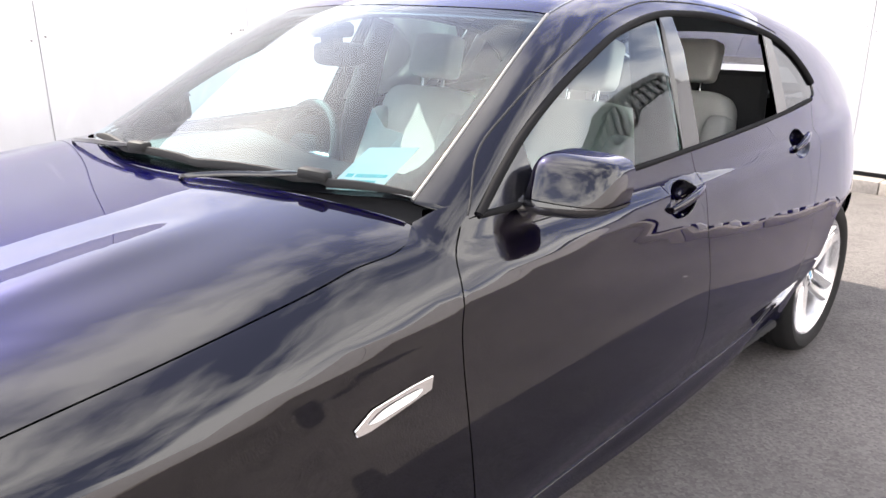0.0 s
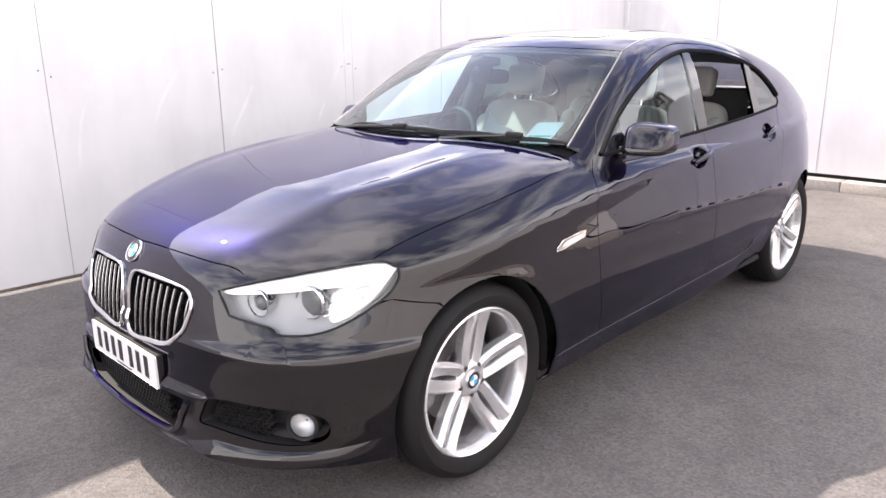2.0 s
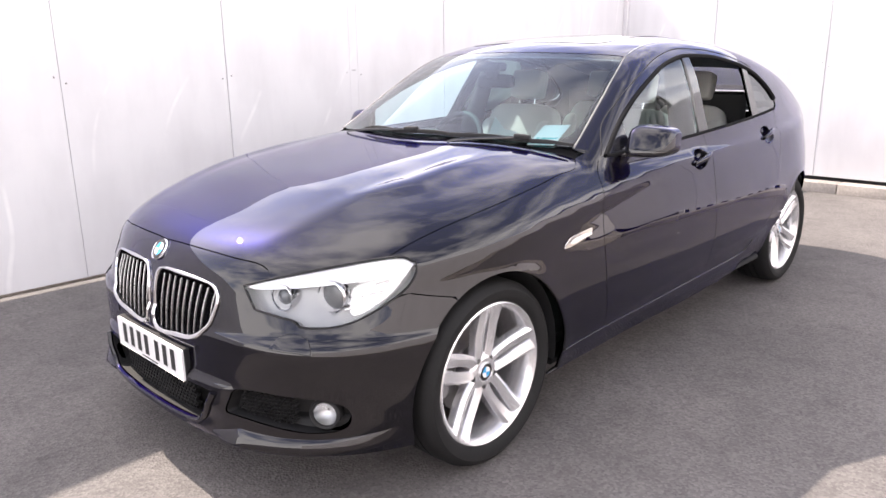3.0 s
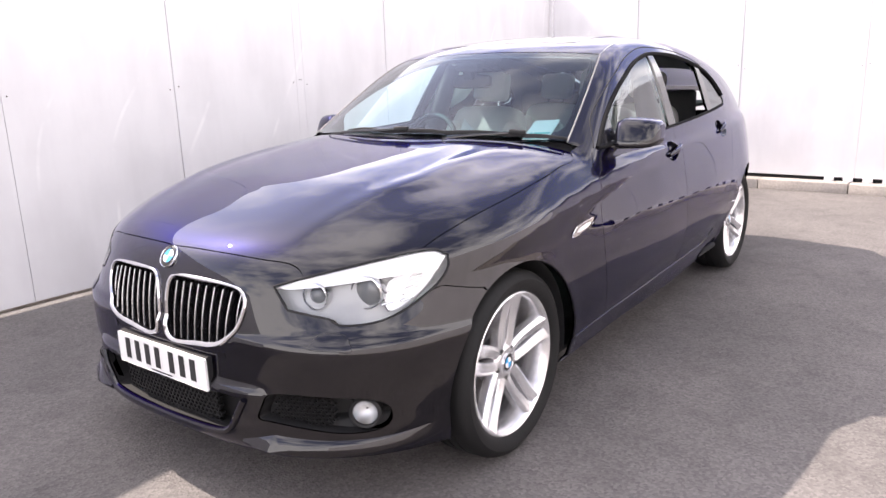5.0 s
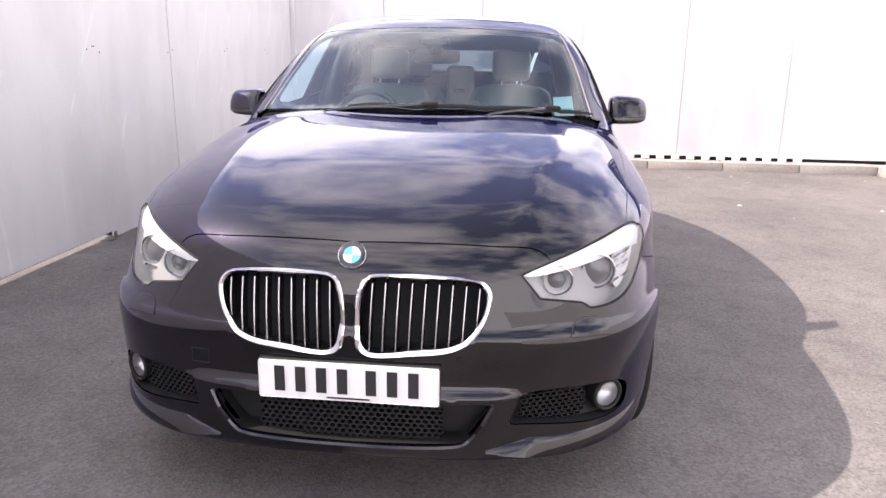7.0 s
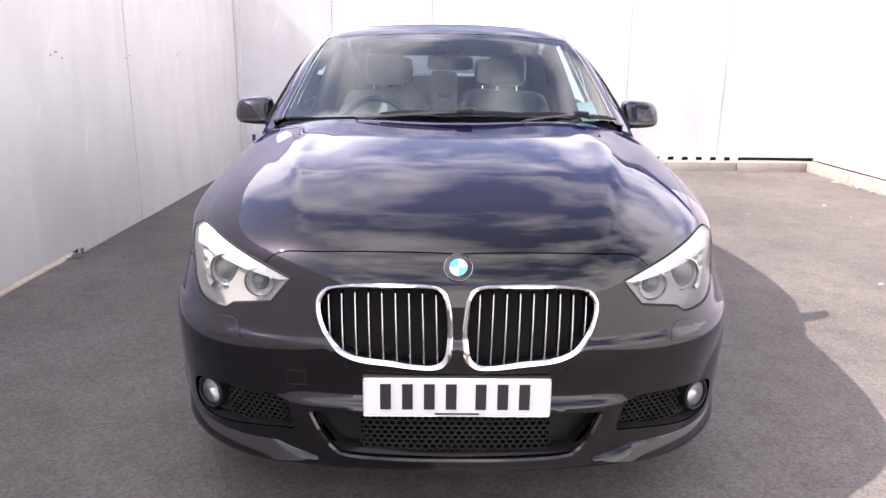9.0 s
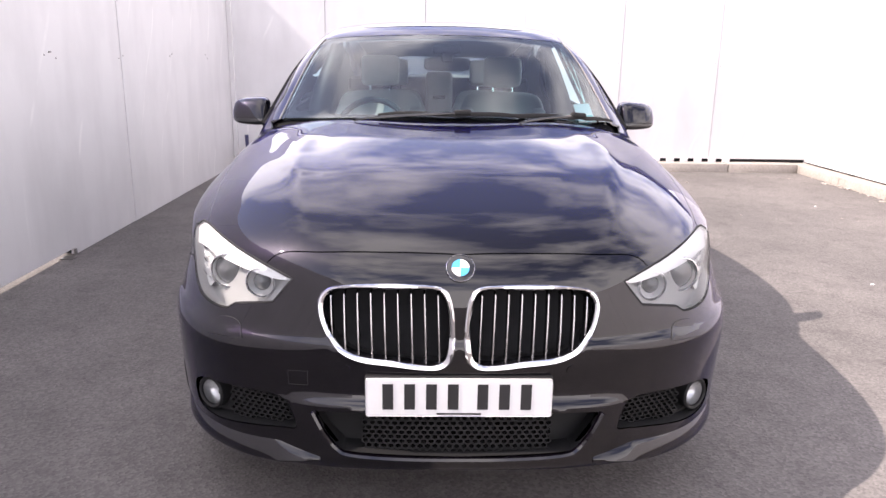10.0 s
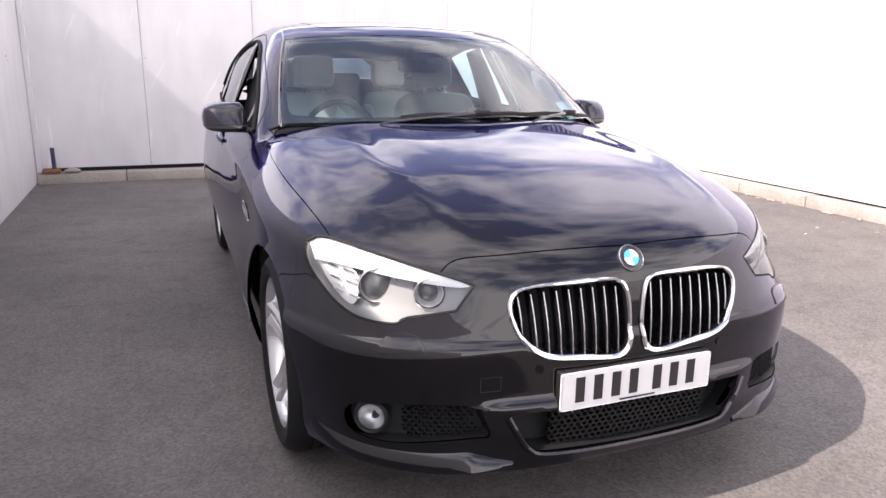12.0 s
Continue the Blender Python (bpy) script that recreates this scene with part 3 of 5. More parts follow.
kerb("kerb_back", (GX0 + 0.01, GY1 - 0.165, -0.05), (GX1 - 0.17, GY1 + 0.10, 0.112), "x", "weathered concrete kerb along the wall foot")
kerb("kerb_right", (GX1 - 0.165, -9.0, -0.05), (GX1 + 0.10, GY1 + 0.10, 0.112), "y", "pale concrete kerb along the fence foot")
kerb("kerb_outside", (GX0 - 0.45, -9.0, -0.05), (GX0 - 0.12, 2.4, 0.02), "y", "sunlit pale concrete strip beyond the fence")
for x in np.arange(0.86, 3.9, 0.186):
    tagged(part("packer", box((x, GY1 - 0.03, 0.113), (x + 0.095, GY1 + 0.004, 0.160), 0.003), SHEET), "white packing block between kerb and wall sheet", "block", "packing blocks under the wall")

# corrugated eaves over the back wall
eaves = tagged(new("eaves"), "dark corrugated roof edge above the white wall", "roof", kind="structure")
part("fascia", box((3.1, GY1 + 0.02, 2.86), (GX1 + 3.0, GY1 + 0.06, 3.12)), EAVES, eaves)
part("gutter", box((3.1, GY1 - 0.10, 3.12), (GX1 + 3.0, GY1 + 0.06, 3.24), 0.02, seg=2), EAVES, eaves)
rib_mesh = None
for x in np.arange(3.15, GX1 + 3.0, 0.09):
    if rib_mesh is None:
        rib_mesh = part("rib", box((-0.022, 0, 2.87), (0.022, 0.05, 3.115), 0.008), RIB, eaves)
        rib_mesh.location = (x, GY1 - 0.035, 0)
    else:
        o = new("rib", rib_mesh.data)
        o.parent, o.location = eaves, (x, GY1 - 0.035, 0)

# a bit of pipe and rubble in the corner
stub = thing("corner_post", "short dark blue post in a rusty foot at the wall corner", "post")
bm = bmesh.new()
add_tube(bm, [(GX0 + 0.19, GY1 - 0.12, 0.11), (GX0 + 0.185, GY1 - 0.12, 0.40)], 0.022, 10)
part("pipe", bm, plain("blue_pipe", (0.03, 0.03, 0.09), 0.5, grain=0.2), stub, "", 40)
part("foot", box((GX0 + 0.06, GY1 - 0.17, 0.112), (GX0 + 0.25, GY1 - 0.05, 0.165), 0.015), plain("rusty_foot", (0.22, 0.09, 0.05), 0.8, grain=0.3), stub)
bm = bmesh.new()
bmesh.ops.create_icosphere(bm, subdivisions=2, radius=0.06, matrix=Matrix.Translation((GX0 + 0.36, GY1 - 0.10, 0.135)) @ Matrix.Diagonal((1.6, 1, 0.55, 1)))
for v in bm.verts:
    v.co += Vector((noise.noise(v.co * 30), noise.noise(v.co * 31 + Vector((3, 0, 0))), noise.noise(v.co * 29))) * 0.012
tagged(part("stone", bm, CONCRETE, smooth=60), "grey lump of concrete lying on the kerb", "stone")

tagged(part("corner_trim", box((GX0, GY1 - 0.055, 0.112), (GX0 + 0.055, GY1 - 0.004, 2.5), 0.004), SHEET), "white folded corner trim between the sheets", "trim", kind="structure")

# a bent strap at the fence foot, and litter on the ground
strap = bmesh.new()
add_box(strap, (GX0 + 0.004, 2.26, 0.0), (GX0 + 0.010, 2.30, 0.045), 0.001)
add_box(strap, (GX0 + 0.011, 2.22, 0.002), (GX0 + 0.10, 2.31, 0.010), 0.001, Matrix.Rotation(radians(1.5), 4, "Z"))
tagged(part("strap", strap, STEEL), "bent steel strap at the fence foot", "bracket")
rng = random.Random(4)
for i in range(14):
    x, y = rng.uniform(2.3, 4.5), rng.uniform(1.2, 6.3)
    bm = bmesh.new()
    r = rng.uniform(0.006, 0.016)
    bmesh.ops.create_icosphere(bm, subdivisions=1, radius=r, matrix=Matrix.Translation((x, y, r * 0.3)) @ Matrix.Diagonal((1.5, 1, 0.5, 1)))
    for v in bm.verts:
        v.co += Vector((rng.uniform(-1, 1), rng.uniform(-1, 1), 0)) * r * 0.25
    pale = i % 4 == 0
    tagged(part("pebble", bm, PAPER if pale else CONCRETE), "scrap of white paper on the asphalt" if pale else "small grey stone lying on the asphalt", "litter" if pale else "stone", "litter on the yard")


for i in range(34):
    # crumbled edge and rubble at the foot of the right-hand kerb
    y, r = rng.uniform(1.6, 6.2), rng.uniform(0.010, 0.030)
    bm = bmesh.new()
    bmesh.ops.create_icosphere(bm, subdivisions=1, radius=r, matrix=Matrix.Translation((GX1 - 0.175 - rng.uniform(0.0, 0.16) ** 1.3, y, r * 0.3)) @ Matrix.Rotation(rng.uniform(0, 3), 4, "Z") @ Matrix.Diagonal((1.7, 1, 0.5, 1)))
    for v in bm.verts:
        v.co += Vector((rng.uniform(-1, 1), rng.uniform(-1, 1), rng.uniform(-0.3, 0.3))) * r * 0.25
    tagged(part("rubble", bm, CONCRETE), "pale crumb of concrete lying along the kerb", "stone", "rubble along the kerb")


# ---- the car ----
car = thing("car", "dark blue-black metallic five-door hatchback, parked, clean and glossy", "car")

# shut lines: (x, y) from above, (y, z) from the side, (x, z) from the front
HOOD_FRONT = [(0.0, -0.733), (0.22, -0.721), (0.386, -0.697), (0.51, -0.662), (0.558, -0.646)]
LAMP_TOP = [(0.473, 0.767), (0.558, 0.794), (0.70, 0.832), (0.81, 0.852), (0.858, 0.832)]
LAMP_REAR = [(0.858, 0.832), (0.867, 0.80), (0.862, 0.762), (0.850, 0.735)]
LAMP_LOW = [(0.850, 0.735), (0.823, 0.694), (0.787, 0.666), (0.74, 0.655), (0.68, 0.657), (0.654, 0.674), (0.530, 0.699)]
LAMP_IN = [(0.530, 0.699), (0.473, 0.767)]
HOOD_SIDE = [(0.802, -0.325), (0.822, -0.20), (0.838, -0.04), (0.850, 0.15), (0.853, 0.36), (0.846, 0.48)]
HOOD_REAR = [(0.846, 0.48), (0.842, 0.60), (0.800, 0.668), (0.66, 0.588), (0.4, 0.480), (0.0, 0.420)]
SCREEN_LOW = [(0.0, 0.418), (0.30, 0.457), (0.55, 0.553), (0.768, 0.70)]
SCREEN_SIDE = [(0.768, 0.70), (0.750, 0.80), (0.711, 1.0), (0.665, 1.20), (0.632, 1.315)]
SCREEN_TOP = [(0.632, 1.315), (0.45, 1.24), (0.25, 1.19), (0.0, 1.17)]
ROOF_SIDE = [(0.632, 1.315), (0.605, 1.6), (0.60, 2.0), (0.588, 2.6), (0.555, 3.1)]
REAR_SIDE = [(0.555, 3.1), (0.525, 3.45), (0.50, 3.80)]
WINDOW_TOP = [(0.80, 1.062), (0.90, 1.135), (1.02, 1.212), (1.17, 1.290), (1.335, 1.357), (1.52, 1.418), (1.74, 1.460), (1.92, 1.466), (2.15, 1.455), (2.417, 1.415), (2.60, 1.365), (2.76, 1.275), (2.84, 1.205)]
WINDOW_TIP = [(2.84, 1.205), (2.83, 1.165), (2.76, 1.148)]
BELT = [(2.76, 1.148), (2.40, 1.126), (1.70, 1.090), (1.20, 1.070), (0.80, 1.062)]
DOOR_FRONT = [(0.745, 1.045), (0.70, 0.985), (0.672, 0.88), (0.668, 0.65), (0.69, 0.345)]
DOOR_MID = [(1.70, 1.090), (1.705, 0.9), (1.715, 0.6), (1.67, 0.345)]
DOOR_END = [(2.76, 1.148), (2.68, 1.02), (2.60, 0.86), (2.545, 0.68), (2.46, 0.50), (2.37, 0.41), (2.24, 0.35)]


def arc(cy, a0, a1, r=0.388, cz=0.352, n=26):
    return [(cy + r * math.cos(radians(a)), cz + r * math.sin(radians(a))) for a in np.linspace(a0, a1, n)]


def full(*halves):
    """A closed line over both sides of the car from lines that run from the middle to the middle."""
    h = np.vstack(halves)
    return np.vstack([h, mirrored(h)[1:-1]])


def run(kind, pts, form=None):
    q = spline(pts)
    return {"s": on_side, "f": on_front, "t": on_top}[kind](form or car_form, q[:, 0], q[:, 1])


def chain(*runs):
    return np.vstack([r[:-1] for r in runs[:-1]] + [runs[-1]])


lamp_top, lamp_rear, lamp_low, lamp_in = (run("f", p, body_form) for p in (LAMP_TOP, LAMP_REAR, LAMP_LOW, LAMP_IN))
k, j = int(np.argmin(np.abs(lamp_top[:, 0] - 0.556))), int(np.argmin(np.abs(lamp_top[:, 0] - 0.802)))
HOOD_FRONT[-1], HOOD_SIDE[0] = tuple(lamp_top[k, :2]), tuple(lamp_top[j, :2])
hood_front, hood_side, hood_rear = (run("t", p, body_form) for p in (HOOD_FRONT, HOOD_SIDE, HOOD_REAR))
skin("hood", [full(chain(hood_front, lamp_top[k:j + 1], hood_side, hood_rear))], "top", PAINT, car, form=body_form, cell=0.022, gap=0.001)

# front wing
BUMPER_SEAM = [(-0.345, 0.735), (-0.28, 0.718), (-0.2, 0.700)]
bumper_seam = run("s", BUMPER_SEAM, body_form)
a0 = math.degrees(math.atan2(0.700 - 0.352, -0.2))
arch_back = run("s", arc(0.0, a0, -3.0)[:], body_form)
wing_loop = np.vstack([hood_side, run("t", [(0.846, 0.48), (0.842, 0.60), (0.800, 0.668)]), run("t", [(0.800, 0.668), (0.815, 0.73), (0.845, 0.775)]),
                       run("s", [(0.775, 1.058), (0.745, 1.045)]), run("s", DOOR_FRONT), run("s", [(0.69, 0.345), (0.385, 0.335)]),
                       arch_back[::-1], bumper_seam[::-1], lamp_rear[::-1], lamp_top[j:][::-1]])
skin("front_wing", [thin(wing_loop, 0.004)], "around", PAINT, car, cell=0.018, both=True)

# front bumper with the openings for grilles and lamps
KIDNEY = [(0.032, 0.735), (0.052, 0.760), (0.10, 0.767), (0.22, 0.766), (0.315, 0.760), (0.365, 0.748), (0.388, 0.718), (0.384, 0.672), (0.362, 0.622), (0.325, 0.585), (0.27, 0.563), (0.18, 0.552), (0.10, 0.543), (0.055, 0.545), (0.028, 0.565), (0.020, 0.61), (0.022, 0.68)]
INTAKE = [(0.0, 0.412), (0.30, 0.412), (0.40, 0.410), (0.402, 0.396), (0.365, 0.335), (0.335, 0.302), (0.29, 0.292), (0.0, 0.284)]
FOG = [(0.462, 0.355), (0.475, 0.400), (0.494, 0.432), (0.57, 0.440), (0.69, 0.434), (0.765, 0.424), (0.806, 0.398), (0.812, 0.352), (0.79, 0.322), (0.72, 0.316), (0.60, 0.333), (0.50, 0.346)]


def flat_loop(pts):
    q = rounded(pts)
    return on_front(body_form, q[:, 0], q[:, 1])


kidney, fog = flat_loop(KIDNEY), flat_loop(FOG)
q = np.vstack([spline(INTAKE[:3]), spline(INTAKE[3:])])
q = np.vstack([q, (q * (-1, 1))[::-1][1:-1]])
intake = on_front(body_form, q[:, 0], q[:, 1])
arch_front = run("s", arc(0.0, 205, a0)[::-1], body_form)
low = np.array([(t, 0.205 + 0.035 * math.cos(t) ** 6) for t in np.linspace(0.95 * 0.912, 0, 60)])
under = CHARTS["turn"][1](low, body_form)
bumper_half = chain(hood_front, lamp_top[:k + 1][::-1], lamp_in[::-1], lamp_low[::-1], bumper_seam, arch_front, under)
bumper_loop = full(bumper_half)
skin("front_bumper", [bumper_loop, kidney, mirrored(kidney), intake, fog, mirrored(fog)], "turn", PAINT, car, form=body_form, cell=0.017, fold=0.03)

# doors and sill; a hole in each door for the handle's bowl
HANDLES = {"front_door": (1.575, 0.972), "rear_door": (2.485, 1.018)}


def bowl_rim(y, z):
    a = np.linspace(0, 2 * math.pi, 48, endpoint=False)
    return on_side(car_form, y + 0.082 * np.cos(a), z + 0.046 * np.sin(a) + 0.010 * np.cos(a))


skin("front_door", [np.vstack([run("s", [(1.70, 1.090), (1.20, 1.070), (0.80, 1.062), (0.745, 1.045)])[:-1], run("s", DOOR_FRONT)[:-1], run("s", [(0.69, 0.345), (1.2, 0.34), (1.67, 0.345)])[:-1], run("s", DOOR_MID)[::-1][:-1]]), bowl_rim(*HANDLES["front_door"])], "side", PAINT, car, cell=0.022, gap=0.0015, both=True)
skin("rear_door", [np.vstack([run("s", [(2.76, 1.148), (2.40, 1.126), (1.70, 1.090)])[:-1], run("s", DOOR_MID)[:-1], run("s", [(1.67, 0.345), (2.24, 0.35)])[:-1], run("s", DOOR_END)[::-1][:-1]]), bowl_rim(*HANDLES["rear_door"])], "side", PAINT, car, cell=0.022, gap=0.0015, both=True)
skin("sill", [np.vstack([run("s", [(0.385, 0.335), (0.69, 0.345), (1.2, 0.34), (1.67, 0.345), (2.24, 0.35), (2.37, 0.41), (2.46, 0.50), (2.50, 0.56)])[:-1], run("s", [(2.50, 0.56)] + arc(3.04, 152, 197))[:-1], run("s", [(2.69, 0.245), (1.5, 0.245), (0.39, 0.245), (0.385, 0.26), (0.385, 0.335)])[:-1]])], "side", PAINT, car, both=True)

# pillars, roof rail and rear quarter
tail_edge = run("s", [(3.70, 1.06), (3.74, 0.9), (3.74, 0.5), (3.70, 0.25)])
quarter = np.vstack([run("t", SCREEN_SIDE)[:-1], run("t", ROOF_SIDE)[:-1], run("t", REAR_SIDE)[:-1], run("t", [(0.50, 3.80), (0.56, 3.74)])[:-1], tail_edge[:-1],
                     run("s", [(3.70, 0.25), (3.46, 0.22)])[:-1], run("s", arc(3.04, -15, 152))[:-1], run("s", [(2.50, 0.56), (2.545, 0.68), (2.60, 0.86), (2.68, 1.02), (2.76, 1.148)])[:-1],
                     run("s", WINDOW_TIP)[::-1][:-1], run("s", WINDOW_TOP)[::-1][:-1], run("s", [(0.80, 1.062), (0.775, 1.058)])])
skin("side_frame", [thin(quarter, 0.005)], "around", PAINT, car, cell=0.017, both=True)
skin("tail", [np.vstack([run("t", [(0.0, 3.93), (0.3, 3.93), (0.66, 3.93)])[:0], tail_edge, mirrored(tail_edge)])], "rear", PAINT, car, cell=0.06)

# roof and glass
roof_front = run("t", SCREEN_TOP)[::-1]
skin("roof", [full(chain(roof_front, run("t", ROOF_SIDE), run("t", [(0.555, 3.1), (0.3, 3.13), (0.0, 3.14)])))], "top", PAINT, car, cell=0.04)
GLASS_ROOF = [(0.0, 1.36), (0.30, 1.38), (0.43, 1.43), (0.45, 1.6), (0.44, 2.4), (0.41, 2.55), (0.3, 2.58), (0.0, 2.59)]
skin("glass_roof", [full(run("t", GLASS_ROOF))], "top", GLOSS, car, cell=0.05, lift=0.002, label="tinted dark glass sunroof panel")
skin("windscreen", [full(chain(run("t", SCREEN_LOW), run("t", SCREEN_SIDE), run("t", SCREEN_TOP)))], "top", SCREEN, car, cell=0.04, fold=0.0, gap=0.006, label="laminated windscreen glass reflecting clouds")
frit = np.vstack([run("t", [(0.0, 0.475), (0.30, 0.515), (0.52, 0.60), (0.70, 0.735)])[:-1], run("t", [(0.70, 0.735), (0.712, 0.80), (0.676, 1.0), (0.628, 1.20), (0.600, 1.262)])[:-1], run("t", [(0.600, 1.262), (0.45, 1.195), (0.25, 1.145), (0.0, 1.125)])])
skin("frit_band", [full(chain(run("t", SCREEN_LOW), run("t", SCREEN_SIDE), run("t", SCREEN_TOP))), full(frit)], "top", GLOSS, car, cell=0.03, fold=0.0, gap=0.005, lift=-0.013, label="black printed border of the windscreen")
skin("rear_window", [full(chain(run("t", [(0.0, 3.16), (0.3, 3.15), (0.535, 3.12)]), run("t", [(0.535, 3.12), (0.505, 3.45), (0.48, 3.77)]), run("t", [(0.48, 3.77), (0.0, 3.80)])))], "top", REARGLASS, car, cell=0.06, fold=0.0, label="greenish tailgate window glass")
skin("cowl", [full(chain(run("t", [(0.0, 0.40), (0.4, 0.46), (0.66, 0.565), (0.81, 0.64), (0.80, 0.70)]), run("t", [(0.80, 0.70), (0.752, 0.715), (0.55, 0.57), (0.30, 0.475), (0.0, 0.435)])))], "top", COWL, car, lift=-0.022, fold=0.0, label="black plastic scuttle panel below the windscreen")


def pane_loop(bottom, top):
    """A closed side line from a bottom line and a top line of (y, z) points."""
    q = np.vstack([spline(bottom), top])
    return on_side(car_form, q[:, 0], q[:, 1])


top_line = spline(WINDOW_TOP, 0.01)


def top_between(a, b):
    return top_line[(top_line[:, 0] > a) & (top_line[:, 0] < b)][::-1]


skin("front_window", [pane_loop([(0.815, 1.066), (1.20, 1.072), (1.655, 1.090)], top_between(0.82, 1.765))], "side", PANE, car, lift=-0.006, fold=0.0, both=True, label="closed greenish side window")
skin("pillar_trim", [pane_loop([(1.655, 1.090), (1.76, 1.094)], top_between(1.765, 1.86))], "side", GLOSS, car, lift=0.001, both=True, label="gloss black pillar cover")
skin("rear_pillar_trim", [pane_loop([(2.36, 1.126), (2.47, 1.133)], top_between(2.46, 2.53))], "side", GLOSS, car, lift=0.001, both=True, label="gloss black pillar cover")
skin("quarter_window", [pane_loop([(2.475, 1.134), (2.75, 1.150), (2.825, 1.172)], top_between(2.535, 2.838))], "side", PRIVACY, car, lift=-0.005, fold=0.0, both=True, label="fixed tinted quarter window")

skin("rear_side_window", [pane_loop([(1.765, 1.096), (2.10, 1.110), (2.355, 1.126)], top_between(1.862, 2.457))], "side", PRIVACY, car, lift=-0.006, fold=0.0, both=True, label="closed dark tinted rear side window")
# two windows are wound down: the near rear one and the driver's
for nm, sd in (("rear_side_window", 1), ("front_window", -1)):
    bpy.data.objects.remove([o for o in bpy.data.objects if o.name.startswith(nm) and o.data.vertices[0].co.x * sd > 0][0])
skin("tail_lamp", [run("s", [(3.50, 0.955), (3.69, 0.93), (3.692, 0.99), (3.60, 1.012), (3.50, 0.957)])[:-1]], "side", TAILRED, car, cell=0.03, lift=0.002, fold=0.004, both=True, label="red tail lamp")


# ---- the car's front: grilles, lamps, plate, badge ----
def out_from(p, d, form=None):
    """Points of the skin moved outwards by d."""
    p = np.atleast_2d(p)
    return p + slope(form or body_form, p) * d


def twin(name, make, mat, parent, label="", smooth=35):
    """A part and its mirror image."""
    made = []
    for s in (1, -1):
        bm = make()
        if s < 0:
            bmesh.ops.scale(bm, vec=(-1, 1, 1), verts=bm.verts)
        made.append(part(name, bm, mat, parent, label, smooth))
    return made


def comb(loop_xz, cell, wall, deep, back, squash=1.0):
    """A honeycomb of bars inside an outline (x, z), set back from the skin."""
    bm = bmesh.new()
    lo, hi = loop_xz.min(0), loop_xz.max(0)
    row, z = 0, lo[1]
    centres = []
    while z < hi[1]:
        x = lo[0] + (cell / 2 if row % 2 else 0)
        while x < hi[0]:
            centres.append((x, z))
            x += cell
        z, row = z + cell * 0.866 * squash, row + 1
    c = np.array(centres)
    ok = inside(c, loop_xz)
    deep_at = on_front(body_form, np.abs(c[ok][:, 0]), np.maximum(c[ok][:, 1], 0.2))[:, 1] + back
    for (x, z), y in zip(c[ok], deep_at):
        a = [(x + cell / 1.72 * math.sin(radians(60 * i)), z + squash * cell / 1.72 * math.cos(radians(60 * i))) for i in range(6)]
        b = [(x + (p[0] - x) * wall, z + (p[1] - z) * wall) for p in a]
        va = [bm.verts.new((p[0], y, p[1])) for p in a]
        vb = [bm.verts.new((p[0], y, p[1])) for p in b]
        vc = [bm.verts.new((p[0], y + deep, p[1])) for p in b]
        for i in range(6):
            j = (i + 1) % 6
            bm.faces.new((va[i], va[j], vb[j], vb[i]))
            bm.faces.new((vb[i], vb[j], vc[j], vc[i]))
    return bm


kidney_xz, fog_xz = rounded(KIDNEY), rounded(FOG)


def kidney_frame(lip_only=True):
    bm = bmesh.new()
    inner, outer = flat_loop(KIDNEY), None
    n = slope(body_form, inner)
    c = inner.mean(0)
    away = inner - c
    away -= n * np.sum(away * n, 1, keepdims=True)
    away /= np.linalg.norm(away, axis=1, keepdims=True)
    low = step(0.66, 0.56, inner[:, 2])[:, None]
    rings = [inner - n * 0.045 - away * 0.008, inner + n * 0.003 - away * (0.008 + 0.004 * low), inner + n * 0.008 - away * 0.004, inner + n * 0.009 + away * 0.002, inner + n * 0.005 + away * 0.0065, inner - n * 0.01 + away * 0.0065]
    rings = rings[1:] if lip_only else rings[:2]
    rows = [[bm.verts.new(p) for p in r] for r in rings]
    k = len(inner)
    for a, b in zip(rows, rows[1:]):
        for i in range(k):
            bm.faces.new((a[i], a[(i + 1) % k], b[(i + 1) % k], b[i]))
    return bm


def kidney_back():
    bm = bmesh.new()
    loop = flat_loop(KIDNEY)
    front, rear = loop + (0, 0.02, 0), loop + (0, 0.085, 0)
    a, b = [bm.verts.new(p) for p in front], [bm.verts.new(p) for p in rear]
    for i in range(len(a)):
        j = (i + 1) % len(a)
        bm.faces.new((a[i], a[j], b[j], b[i]))
    bm.faces.new(b)
    return bm


